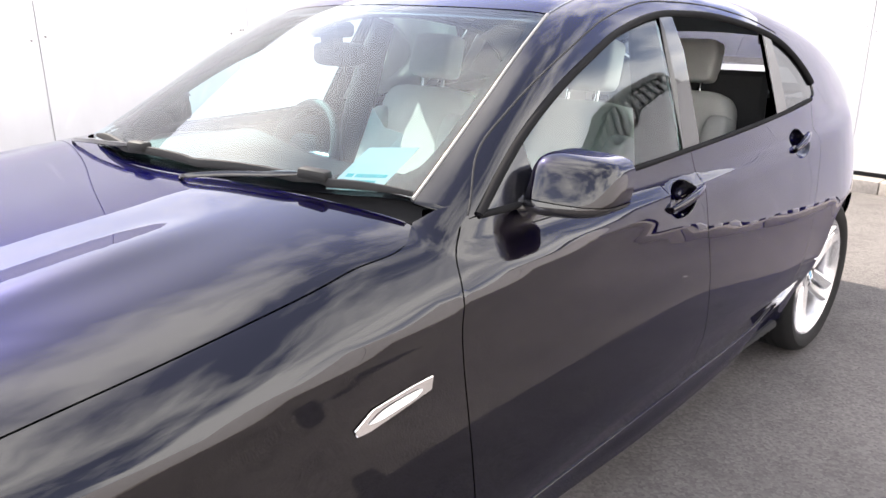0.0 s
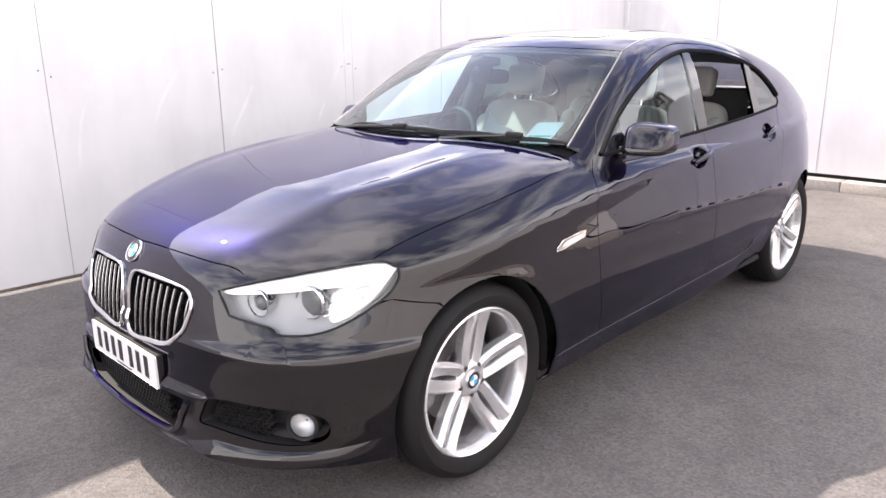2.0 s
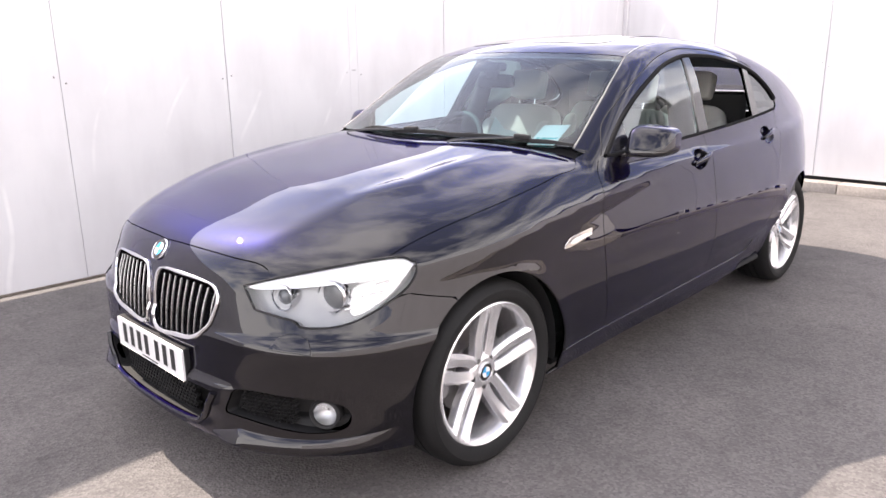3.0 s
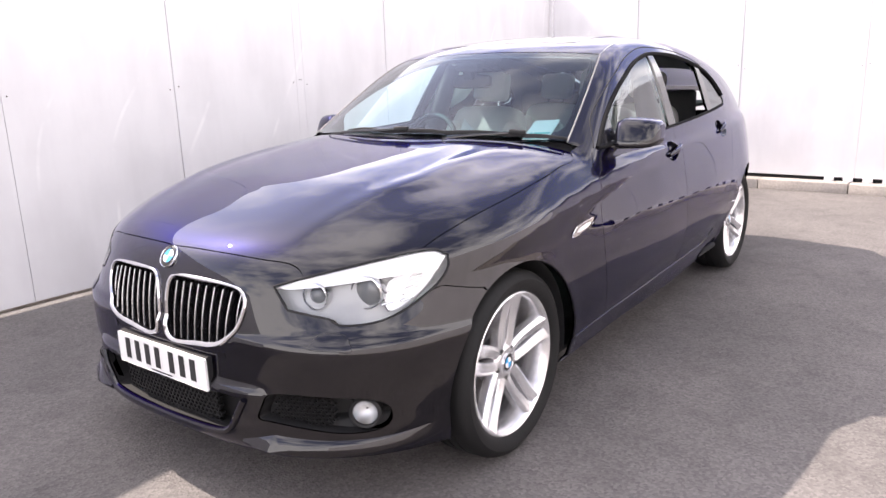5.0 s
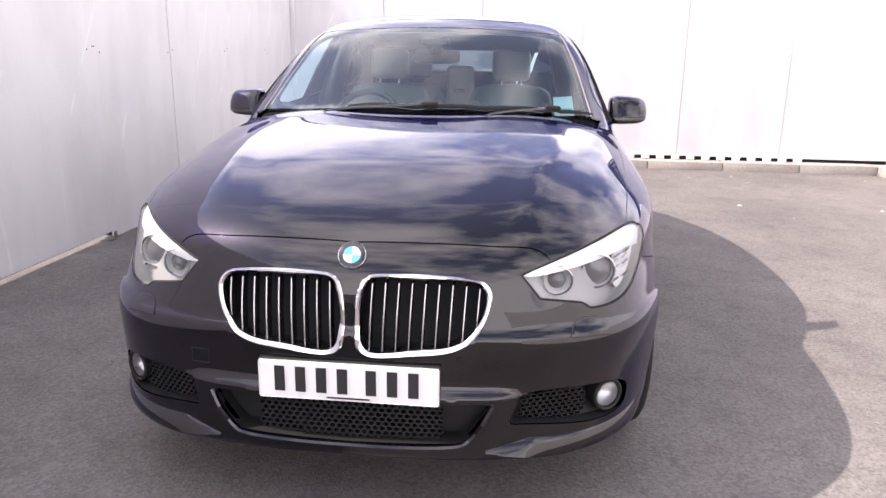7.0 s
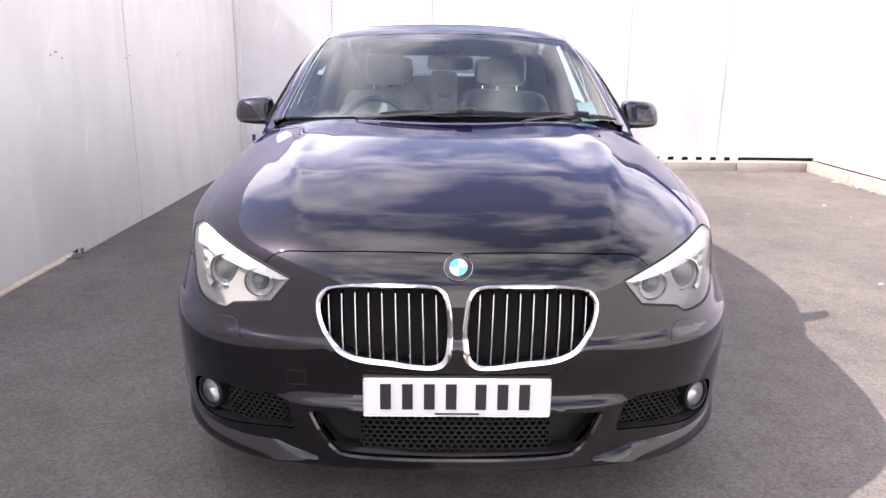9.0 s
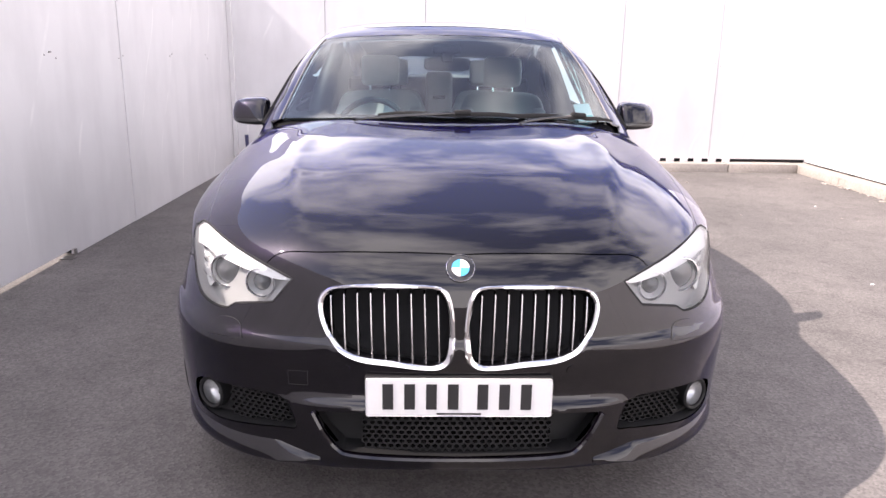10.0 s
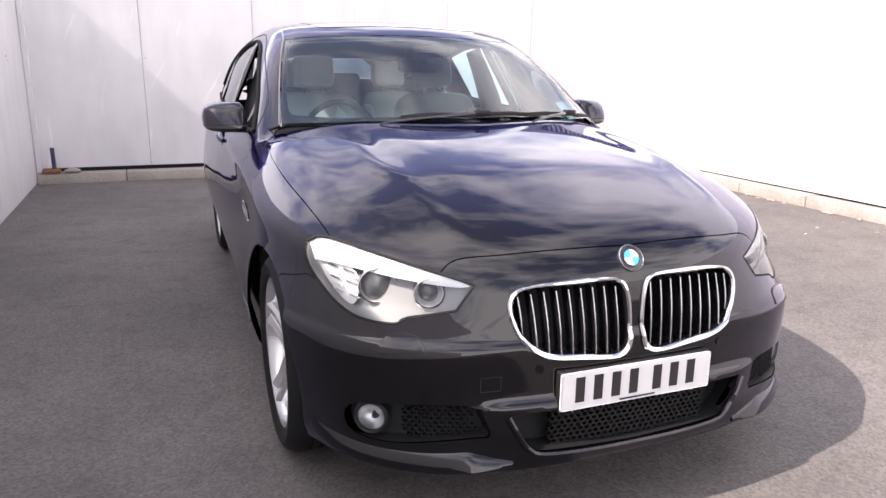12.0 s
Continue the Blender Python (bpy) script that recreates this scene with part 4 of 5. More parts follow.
twin("grille_frame", kidney_frame, CHROME, car, "polished chrome kidney-shaped grille surround")
twin("grille_wall", lambda: kidney_frame(False), GLOSS, car)
twin("grille_back", kidney_back, DARK, car, "", None)
for i in range(9):
    x = 0.058 + i * 0.0375
    zz = kidney_xz[np.abs(kidney_xz[:, 0] - x) < 0.012, 1]
    z0, z1 = zz.min() + 0.010, zz.max() - 0.022

    def slat(x=x, z0=z0, z1=z1):
        bm = bmesh.new()
        h = np.linspace(z0, z1, 12)
        y = np.interp(h, [z0, z1], on_front(body_form, [x, x], [z0, z1])[:, 1]) + 0.014 - 0.006 * np.sin(np.linspace(0, math.pi, 12))
        lean = 0.006
        prof = [(-0.0032, 0.004), (-0.0018, 0.0), (0.0018, 0.0), (0.0032, 0.004), (0.0025, 0.034), (-0.0025, 0.034)]
        rows = [[bm.verts.new((x + a + lean * (t - 0.5), yy + b, zz_)) for a, b in prof] for t, yy, zz_ in zip(np.linspace(0, 1, 12), y, h)]
        for a, b in zip(rows, rows[1:]):
            for q_ in range(6):
                bm.faces.new((a[q_], a[(q_ + 1) % 6], b[(q_ + 1) % 6], b[q_]))
        bm.faces.new(rows[0])
        bm.faces.new(rows[-1][::-1])
        return bm
    slats = twin("grille_slat", slat, GLOSS, car, "", 40)
    for sl, sd in zip(slats, (1, -1)):
        h = np.linspace(z0, z1, 12)
        y_ = np.interp(h, [z0, z1], on_front(body_form, [x, x], [z0, z1])[:, 1]) + 0.0105 - 0.006 * np.sin(np.linspace(0, math.pi, 12))
        bm = bmesh.new()
        add_tube(bm, [Vector((sd * (x + 0.006 * (t - 0.5)), yy, zz_)) for t, yy, zz_ in zip(np.linspace(0, 1, 12), y_, h)], 0.0026, 8)
        part("slat_edge", bm, SLATSILVER, sl, "thin silver slat edge", 60)

# lower intake and fog openings
mid_xz = np.array([(-0.265, 0.286), (0.265, 0.286), (0.265, 0.408), (-0.265, 0.408)])


def liner(loop, deep):
    bm = bmesh.new()
    a, b = [bm.verts.new(p) for p in loop + (0, 0.004, 0)], [bm.verts.new(p) for p in loop + (0, deep, 0)]
    for i in range(len(a)):
        j = (i + 1) % len(a)
        bm.faces.new((a[i], a[j], b[j], b[i]))
    bm.faces.new(b)
    return bm


part("intake_liner", liner(intake, 0.075), PLASTIC, car, "matt black lower air intake")
part("intake_mesh", comb(mid_xz, 0.021, 0.70, 0.02, 0.030, 0.8), PLASTIC, car, "black honeycomb intake mesh")
twin("fog_liner", lambda: liner(fog, 0.05), PLASTIC, car, "matt black fog lamp surround", None)
twin("fog_mesh", lambda: comb(np.array([(0.478, 0.357), (0.505, 0.424), (0.60, 0.428), (0.672, 0.423), (0.672, 0.328), (0.60, 0.340)]), 0.019, 0.66, 0.016, 0.027, 0.75), PLASTIC, car, "black honeycomb fog lamp grille", None)

FOG_AT = Vector((0.747, -0.622, 0.374))
fog_way = Matrix.Translation(FOG_AT) @ Vector((0.62, -1.0, 0.02)).to_track_quat("X", "Z").to_matrix().to_4x4()
for s in (1, -1):
    m = Matrix.Diagonal((s, 1, 1, 1)) @ fog_way
    bm = bmesh.new()
    add_lathe(bm, [(-0.03, 0.052), (0.008, 0.052), (0.013, 0.047), (0.010, 0.041), (-0.02, 0.038)], m, 40)
    bezel = part("fog_lamp", bm, PLASTIC, car, "round fog lamp in a black bezel", 40)
    bm = bmesh.new()
    add_lathe(bm, [(0.004, 0.039), (-0.012, 0.032), (-0.026, 0.019), (-0.03, 0.004)], m, 32)
    part("reflector", bm, FOGGLASS, bezel, "", 60)
    bm = bmesh.new()
    add_lathe(bm, [(0.006, 0.040), (0.011, 0.031), (0.014, 0.016), (0.015, 0.001)], m, 32)
    part("lens", bm, LENS, bezel, "clear glass lens", 60)

# lower painted blades under the fog openings and the middle lip
def blade():
    bm = bmesh.new()
    k = 44
    f = np.linspace(0, 1, k)
    th = 0.335 + 0.56 * f
    zt = 0.315 - 0.030 * np.sin(f * math.pi * 0.62) + 0.020 * f ** 3
    zb = 0.262 - 0.026 * np.sin(np.minimum(f * 1.3, 1) * math.pi / 2) + 0.030 * f ** 3
    zt = zb + (zt - zb) * np.minimum(1, 0.15 + 4.5 * f)
    fade = np.minimum(1, 0.15 + 5 * f) * (1 - f ** 5)
    rows = []
    for mixz, dz, d in ((0, 0.002, -0.004), (0, -0.002, 0.002), (0.3, 0, 0.009), (0.65, 0, 0.019), (1, 0, 0.028), (1, -0.006, 0.029), (1, -0.010, 0.024), (1, -0.012, -0.02)):
        z_ = zt * (1 - mixz) + zb * mixz + dz
        p = skin_turn(np.stack([th * 0.95, z_], -1), body_form)
        rows.append(p + slope(body_form, p) * (d * fade)[:, None] * (1, 1, 0))
    rows = [[bm.verts.new(p) for p in r] for r in rows]
    for a, b in zip(rows, rows[1:]):
        for i in range(k - 1):
            bm.faces.new((a[i], a[i + 1], b[i + 1], b[i]))
    for i in (0, k - 1):
        bm.faces.new([r[i] for r in rows])
    return bm


twin("lower_blade", blade, PAINT, car, "", 40)


def lip():
    bm = bmesh.new()
    pts = [(-0.412, 0.408), (-0.375, 0.340), (-0.343, 0.300), (-0.30, 0.284), (-0.15, 0.278), (0, 0.277)]
    pts = pts + [(-x, z) for x, z in pts[-2::-1]]
    q_ = spline(pts, 0.012)
    p = on_front(body_form, q_[:, 0], q_[:, 1]) + (0, -0.004, 0)
    return add_tube(bm, [Vector(v) for v in p], 0.0105, 8)


part("intake_lip", lip(), PAINT, car, "", 40)

# plate with plain marks
plate = part("plate_holder", box((-0.262, -0.8405, 0.404), (0.262, -0.79, 0.524), 0.004), PLASTIC, car)
part("number_plate", box((-0.26, -0.8465, 0.4075), (0.26, -0.841, 0.5205), 0.006, seg=2), PLATE, plate, "white front number plate with black marks")
pitch_, x = 0.0605, -0.213
for i in range(7):
    part("plate_mark", box((x, -0.8477, 0.4290), (x + 0.030, -0.8469, 0.5055)), INK, plate)
    x += pitch_ + (0.022 if i == 3 else 0)
part("plate_small_mark", box((-0.062, -0.8477, 0.4135), (0.062, -0.8469, 0.4185)), INK, plate)


def roundel(at, way, r, parent, rim=True):
    """A round badge: chrome rim, black ring, four coloured quarters."""
    m = Matrix.Translation(at) @ Vector(way).to_track_quat("X", "Z").to_matrix().to_4x4()
    bm = bmesh.new()
    add_lathe(bm, [(-0.004, r), (0.003, r), (0.005, r * 0.96), (0.004, r * 0.93), (0.002, r * 0.92), (0.002, r * 0.001)], m, 40)
    base = part("badge", bm, CHROME, parent, "round chrome-rimmed badge", 40)
    bm = bmesh.new()
    add_lathe(bm, [(0.0026, r * 0.92), (0.0032, r * 0.90), (0.0032, r * 0.60)], m, 40)
    part("ring", bm, GLOSS, base, "", 60)
    for i in range(4):
        bm = bmesh.new()
        a = [radians(90 * i + 90 * j / 10) for j in range(11)]
        vs = [bm.verts.new(m @ Vector((0.0036, 0, 0)))] + [bm.verts.new(m @ Vector((0.0036, r * 0.6 * math.cos(q_), r * 0.6 * math.sin(q_)))) for q_ in a]
        bm.faces.new(vs)
        part("quarter", bm, BLUE if i % 2 else WHITE, base)
    return base


at = on_front(body_form, 0.0, 0.815)
roundel(out_from(at, 0.003)[0], slope(body_form, at)[0], 0.041, car)

# headlamps
lamp_loop = chain(lamp_top, lamp_rear, lamp_low, lamp_in)[:-1]
housings = skin("headlamp", [lamp_loop], "turn", LAMPGREY, car, form=body_form, cell=0.02, gap=0.004, lift=-0.048, fold=-0.044, both=True, label="clear-lensed headlamp with twin round projectors")
lens_pair = skin("lens", [lamp_loop], "turn", LENS, None, form=body_form, cell=0.025, gap=0.003, lift=0.001, fold=0.0, both=True, label="clear headlamp lens")
brow_low = on_front(body_form, np.array([0.853, 0.80, 0.72, 0.62, 0.52, 0.478]), np.array([0.782, 0.786, 0.778, 0.766, 0.757, 0.763]))
bl = spline(brow_low)
brow = skin("brow", [np.vstack([lamp_top[2:], bl])], "turn", LAMPWHITE, None, form=body_form, cell=0.02, gap=0.003, lift=-0.010, fold=0.01, both=True, label="bright white upper reflector strip")
side_ref = on_front(body_form, np.array([0.855, 0.80, 0.765, 0.775, 0.80, 0.838, 0.852]), np.array([0.79, 0.79, 0.77, 0.70, 0.690, 0.732, 0.765]))
outer_ref = skin("side_reflector", [spline(side_ref)], "turn", LAMPWHITE, None, form=body_form, cell=0.02, gap=0.002, lift=-0.028, fold=0.01, both=True, label="silvery side reflector")
for s in (1, -1):
    bm = bmesh.new()
    ring = thin(lamp_loop - slope(body_form, lamp_loop) * 0.002, 0.008)
    add_tube(bm, [Vector((v[0] * s, v[1], v[2])) for v in ring], 0.0042, 6, closed=True)
    part("lamp_seal", bm, DARK, housings[0 if s > 0 else 1], "", 60)
for group_ in (lens_pair, brow, outer_ref):
    for o, h in zip(group_, housings):
        o.parent = h
for x, z, r, deep in ((0.580, 0.732, 0.044, 0.038), (0.703, 0.737, 0.053, 0.046)):
    p, k_ = on_front(body_form, x, z)[0], 0.88 if r > 0.05 else 0.62
    for h, s in zip(housings, (1, -1)):
        m = Matrix.Diagonal((s, 1, 1, 1)) @ Matrix.Translation((x, p[1] + deep, z)) @ Vector((0.22, -1, 0.0)).to_track_quat("X", "Z").to_matrix().to_4x4()
        bm = bmesh.new()
        add_lathe(bm, [(-0.03, r * 1.02), (0.002, r * 1.05), (0.008, r * 1.03), (0.009, r * 0.98), (0.006, r * 0.94), (-0.004, r * 0.92)], m, 40)
        part("projector_ring", bm, CHROME, h, "bright ring round a projector", 40)
        bm = bmesh.new()
        add_lathe(bm, [(0.002, r * 0.93), (-0.014, r * 0.86), (-0.034, r * 0.5)], m, 32)
        part("projector_bowl", bm, LAMPWHITE, h, "", 60)
        bm = bmesh.new()
        add_lathe(bm, [(-0.014, r * k_), (-0.004, r * k_ * 0.94), (0.005, r * k_ * 0.6), (0.009, r * 0.002)], m, 32)
        part("projector_lens", bm, SMOKE, h, "dark glass projector lens", 60)
for i in range(6):
    for q_ in range(2):
        x, z = 0.785 + 0.036 * q_ - 0.002 * i, 0.788 - 0.0155 * i + 0.005 * q_
        p = on_front(body_form, [x, x + 0.02], [z, z])
        n_ = slope(body_form, p)[0]
        c_, along = Vector(p[0] - n_ * 0.021), Vector(p[1] - p[0]).normalized()
        up_ = Vector(n_).cross(along).normalized()
        turn_ = Matrix((along, up_, along.cross(up_))).transposed().to_4x4()
        turn_.translation = c_
        for h, s in zip(housings, (1, -1)):
            part("reflector_rib", box((-0.021, -0.0032, -0.006), (0.021, 0.0032, 0.004), 0.0015, Matrix.Diagonal((s, 1, 1, 1)) @ turn_ @ Matrix.Rotation(radians(8), 4, "Z")), CHROME if i % 2 else LAMPWHITE, h)

# headlamp washer flaps, each with a dark joint round it
WASH = on_front(body_form, np.array([0.622, 0.630, 0.648, 0.690, 0.712, 0.738, 0.70, 0.65]), np.array([0.594, 0.622, 0.634, 0.632, 0.620, 0.585, 0.588, 0.591]))
skin("washer_flap", [spline(np.vstack([WASH, WASH[:1]]))[:-1]], "turn", PAINT, car, form=body_form, cell=0.02, gap=0.0, lift=0.003, fold=0.005, both=True)
wash_ring = spline(np.vstack([WASH, WASH[:1]]))[:-1]
for s in (1, -1):
    bm = bmesh.new()
    add_tube(bm, [Vector((v[0] * s, v[1], v[2])) for v in wash_ring + slope(body_form, wash_ring) * 0.0012], 0.0016, 6, closed=True)
    part("flap_joint", bm, DARK, car, "", 50)
tow = np.array([(-0.482, 0.478), (-0.482, 0.520), (-0.425, 0.522), (-0.425, 0.480)])
tow = np.vstack([spline(tow[[i, (i + 1) % 4]], 0.012)[:-1] for i in range(4)])
tow = on_front(body_form, tow[:, 0], tow[:, 1])
bm = bmesh.new()
add_tube(bm, [Vector(v) for v in tow + slope(body_form, tow) * 0.0001], 0.0005, 6, closed=True)
part("tow_cover_joint", bm, DARK, car, "", 50)
for s in (1, -1):
    p = on_front(body_form, 0.315, 0.535)[0]
    bm = bmesh.new()
    add_lathe(bm, [(-0.004, 0.013), (0.002, 0.013), (0.0022, 0.001)], Matrix.Translation((s * p[0], p[1], p[2])) @ Vector((s * 0.2, -1, 0)).to_track_quat("X", "Z").to_matrix().to_4x4(), 20)
    part("parking_sensor", bm, PAINT, car, "", 40)

# ---- wheels ----
def wheel(side, y, turn=15.0, x_at=0.874):
    """A tyre, a rim with five twin spokes, a disc; its outer face towards side."""
    m = Matrix.Translation((side * x_at, y, 0.352)) @ Matrix.Diagonal((side, 1, 1, 1))
    bm = bmesh.new()
    prof = [(-0.13, 0.275), (-0.165, 0.29), (-0.172, 0.315), (-0.158, 0.340), (-0.135, 0.350)]
    for g in (-0.10, -0.06, -0.02):
        prof += [(g - 0.005, 0.3525), (g - 0.004, 0.346), (g + 0.004, 0.346), (g + 0.005, 0.3525)]
    prof += [(0.025, 0.350), (0.048, 0.340), (0.062, 0.318), (0.060, 0.295), (0.050, 0.278), (0.040, 0.268)]
    add_lathe(bm, prof, m, 72)
    tyre = part("wheel", bm, RUBBER, car, "black low-profile tyre on a silver alloy wheel", 35)
    bm = bmesh.new()
    add_lathe(bm, [(-0.15, 0.262), (-0.05, 0.235), (0.020, 0.244), (0.034, 0.250), (0.043, 0.258), (0.047, 0.266), (0.044, 0.271), (0.034, 0.272)], m, 72)
    part("rim", bm, ALLOY, tyre, "silver alloy rim", 40)
    bm = bmesh.new()
    add_lathe(bm, [(-0.05, 0.075), (-0.004, 0.072), (0.008, 0.060), (0.012, 0.040), (0.010, 0.036), (0.008, 0.001)], m, 40)
    part("hub", bm, ALLOY, tyre, "", 40)
    for i in range(5):
        for w in (-1, 1):
            bm = bmesh.new()
            rows = []
            for t in np.linspace(0, 1, 12):
                r = 0.045 + t * 0.212
                a = radians(turn + 72 * i) + w * (0.30 * (1 - t) ** 1.7 + 0.122)
                half = 0.0205 + 0.002 * (1 - t) ** 2 + 0.0095 * t ** 2
                face = 0.006 + 0.010 * math.sin(t * math.pi * 0.5) + 0.026 * t ** 3
                er, et = Vector((0, math.cos(a), math.sin(a))), Vector((0, -math.sin(a), math.cos(a)))
                sec = [(-half * 1.05, -0.040), (-half, -0.0095), (-half * 0.88, -0.0060), (w * half * 0.35, 0.0025), (half * 0.88, -0.0060), (half, -0.0095), (half * 1.05, -0.040)]
                rows.append([bm.verts.new(m @ (er * r + et * u + Vector((face + d, 0, 0)))) for u, d in sec])
            for a_, b_ in zip(rows, rows[1:]):
                for q_ in range(7):
                    bm.faces.new((a_[q_], a_[(q_ + 1) % 7], b_[(q_ + 1) % 7], b_[q_]))
            bm.faces.new(rows[0])
            bm.faces.new(rows[-1][::-1])
            part("spoke", bm, ALLOY, tyre, "", 18)
        a = radians(turn + 36 + 72 * i)
        bm = bmesh.new()
        add_lathe(bm, [(-0.012, 0.012), (0.009, 0.0125), (0.0095, 0.001)], m @ Matrix.Translation((0, 0.056 * math.cos(a), 0.056 * math.sin(a))), 12)
        part("bolt_hole", bm, DARK, tyre, "", 40)
    bm = bmesh.new()
    add_lathe(bm, [(-0.10, 0.05), (-0.062, 0.05), (-0.060, 0.085), (-0.066, 0.090), (-0.066, 0.172), (-0.094, 0.172), (-0.10, 0.05)], m, 48)
    part("brake_disc", bm, STEEL, tyre, "worn steel brake disc", 30)
    bm = bmesh.new()
    add_box(bm, (-0.115, -0.205, -0.08), (-0.045, -0.12, 0.08), 0.015, m)
    part("caliper", bm, STEEL, tyre)
    m2 = m.translation + Vector((side * 0.0125, 0, 0))
    roundel(m2, (side, 0, 0), 0.034, tyre)
    return tyre


for s in (1, -1):
    wheel(s, 0.0)
    wheel(s, 3.04, 41.0, 0.833)
    for y in (0.0, 3.04):
        bm = bmesh.new()
        m = Matrix.Translation((s * 0.62, y, 0.355)) @ Matrix.Diagonal((s, 1, 1, 1))
        ring = [(0.255 if y > 1 else 0.30, 0.392), (0.22, 0.402), (-0.14, 0.402)]
        a = [radians(q_) for q_ in np.linspace(-10, 190, 40)]
        lip_ = on_side(body_form, [y + 0.392 * math.cos(q_) for q_ in a], [max(0.355 + 0.392 * math.sin(q_), 0.25) for q_ in a])[:, 0] - 0.62 - 0.012
        rows = [[bm.verts.new(m @ Vector((min(x_, e_), r * math.cos(q_), r * math.sin(q_)))) for q_, e_ in zip(a, lip_)] for x_, r in ring]
        for ra, rb in zip(rows, rows[1:]):
            for i in range(39):
                bm.faces.new((ra[i], ra[i + 1], rb[i + 1], rb[i]))
        cen = bm.verts.new(m @ Vector((-0.14, 0, 0)))
        for i in range(39):
            bm.faces.new((rows[-1][i], rows[-1][i + 1], cen))
        part("arch_liner", bm, DARK, car, "", 30)

# underbody closes the car from below
part("underbody", box((-0.70, -0.62, 0.215), (0.70, -0.42, 0.24), 0.01), DARK, car)
part("underbody", box((-0.88, 0.42, 0.235), (0.88, 2.62, 0.27), 0.01), DARK, car)
part("underbody", box((-0.48, -0.45, 0.20), (0.48, 3.9, 0.26), 0.02), DARK, car)
part("engine_bay", box((-0.44, -0.66, 0.25), (0.44, 0.5, 0.80), 0.05), DARK, car)

# ---- mirrors, handles, trim ----
def pod(c, size, e, m=None, bm=None, cut=None, nu=24, nv=16):
    """A rounded block (superellipsoid)."""
    bm = bm or bmesh.new()
    sg = lambda v, p: math.copysign(abs(v) ** p, v)
    rows = []
    for i in range(nv + 1):
        b = -math.pi / 2 + math.pi * i / nv
        rows.append([])
        for j in range(nu):
            a = 2 * math.pi * j / nu
            p = Vector((size[0] * sg(math.cos(b), e) * sg(math.cos(a), e), size[1] * sg(math.cos(b), e) * sg(math.sin(a), e), size[2] * sg(math.sin(b), e)))
            rows[-1].append(bm.verts.new((m or Matrix()) @ (p + Vector(c))))
    for a, b in zip(rows, rows[1:]):
        for j in range(nu):
            bm.faces.new((a[j], a[(j + 1) % nu], b[(j + 1) % nu], b[j]))
    bmesh.ops.remove_doubles(bm, verts=bm.verts, dist=1e-5)
    return bm


def mirror_shell(lower):
    """A rounded wedge: tall and square inboard, its top falling and its face swept back towards the tip."""
    bm = pod((0, 0, 0), (0.094, 0.072, 0.066), 0.50, nu=56, nv=36)
    for v in bm.verts:
        x, y, z = v.co
        u = (x + 0.094) / 0.188
        if z > 0:
            z *= 1.05 - 0.20 * u ** 1.6
        else:
            z *= 0.98 - 0.10 * u ** 2
            x += 0.10 * z * (1 - u)
        x -= 0.16 * max(z, 0.0) * u
        if y > 0.03:
            y = 0.03 + (y - 0.03) * 0.25
        y += 0.050 * u ** 2 - 0.012 * (1 - u) + (0.42 * (z + 0.03) if v.co.y < 0.03 else 0.0)
        v.co = (x, y, z)
    bmesh.ops.bisect_plane(bm, geom=bm.verts[:] + bm.edges[:] + bm.faces[:], plane_co=(0, 0, -0.030), plane_no=(0.05, 0, 1), clear_outer=lower, clear_inner=not lower)
    if lower:
        bmesh.ops.scale(bm, vec=(1.015, 1.03, 1.0), verts=bm.verts)
        bmesh.ops.translate(bm, vec=(0, 0, -0.002), verts=bm.verts)
    bmesh.ops.translate(bm, vec=(0.968, 0.992, 1.112), verts=bm.verts)
    return bm


shells = twin("door_mirror", lambda: mirror_shell(False), PAINT, car, "painted door mirror with a black lower shell", 40)
for sh, s in zip(shells, (1, -1)):
    def flip(bm, s=s):
        if s < 0:
            bmesh.ops.scale(bm, vec=(-1, 1, 1), verts=bm.verts)
        return bm
    part("lower_shell", flip(mirror_shell(True)), GLOSS, sh, "gloss black lower mirror shell", 40)
    bm = bmesh.new()
    add_tube(bm, [(0.94, 0.985, 1.068), (0.895, 0.96, 1.062), (0.860, 0.925, 1.066), (0.835, 0.905, 1.085), (0.820, 0.90, 1.10)], [0.020, 0.022, 0.026, 0.034, 0.030], 12, flat=0.6)
    part("mirror_arm", flip(bm), GLOSS, sh, "", 50)
    bm = pod((0, 0, 0), (0.078, 0.004, 0.044), 0.5, Matrix.Translation((0.962, 1.041, 1.114)))
    part("mirror_glass", flip(bm), CHROME, sh, "mirror glass", 40)
skin("mirror_base", [pane_loop([(0.795, 1.064), (0.99, 1.068)], np.array([(0.992, 1.12), (0.992, 1.186), (0.93, 1.148), (0.86, 1.103)]))], "side", GLOSS, car, lift=0.003, fold=0.006, both=True, label="gloss black sail panel")
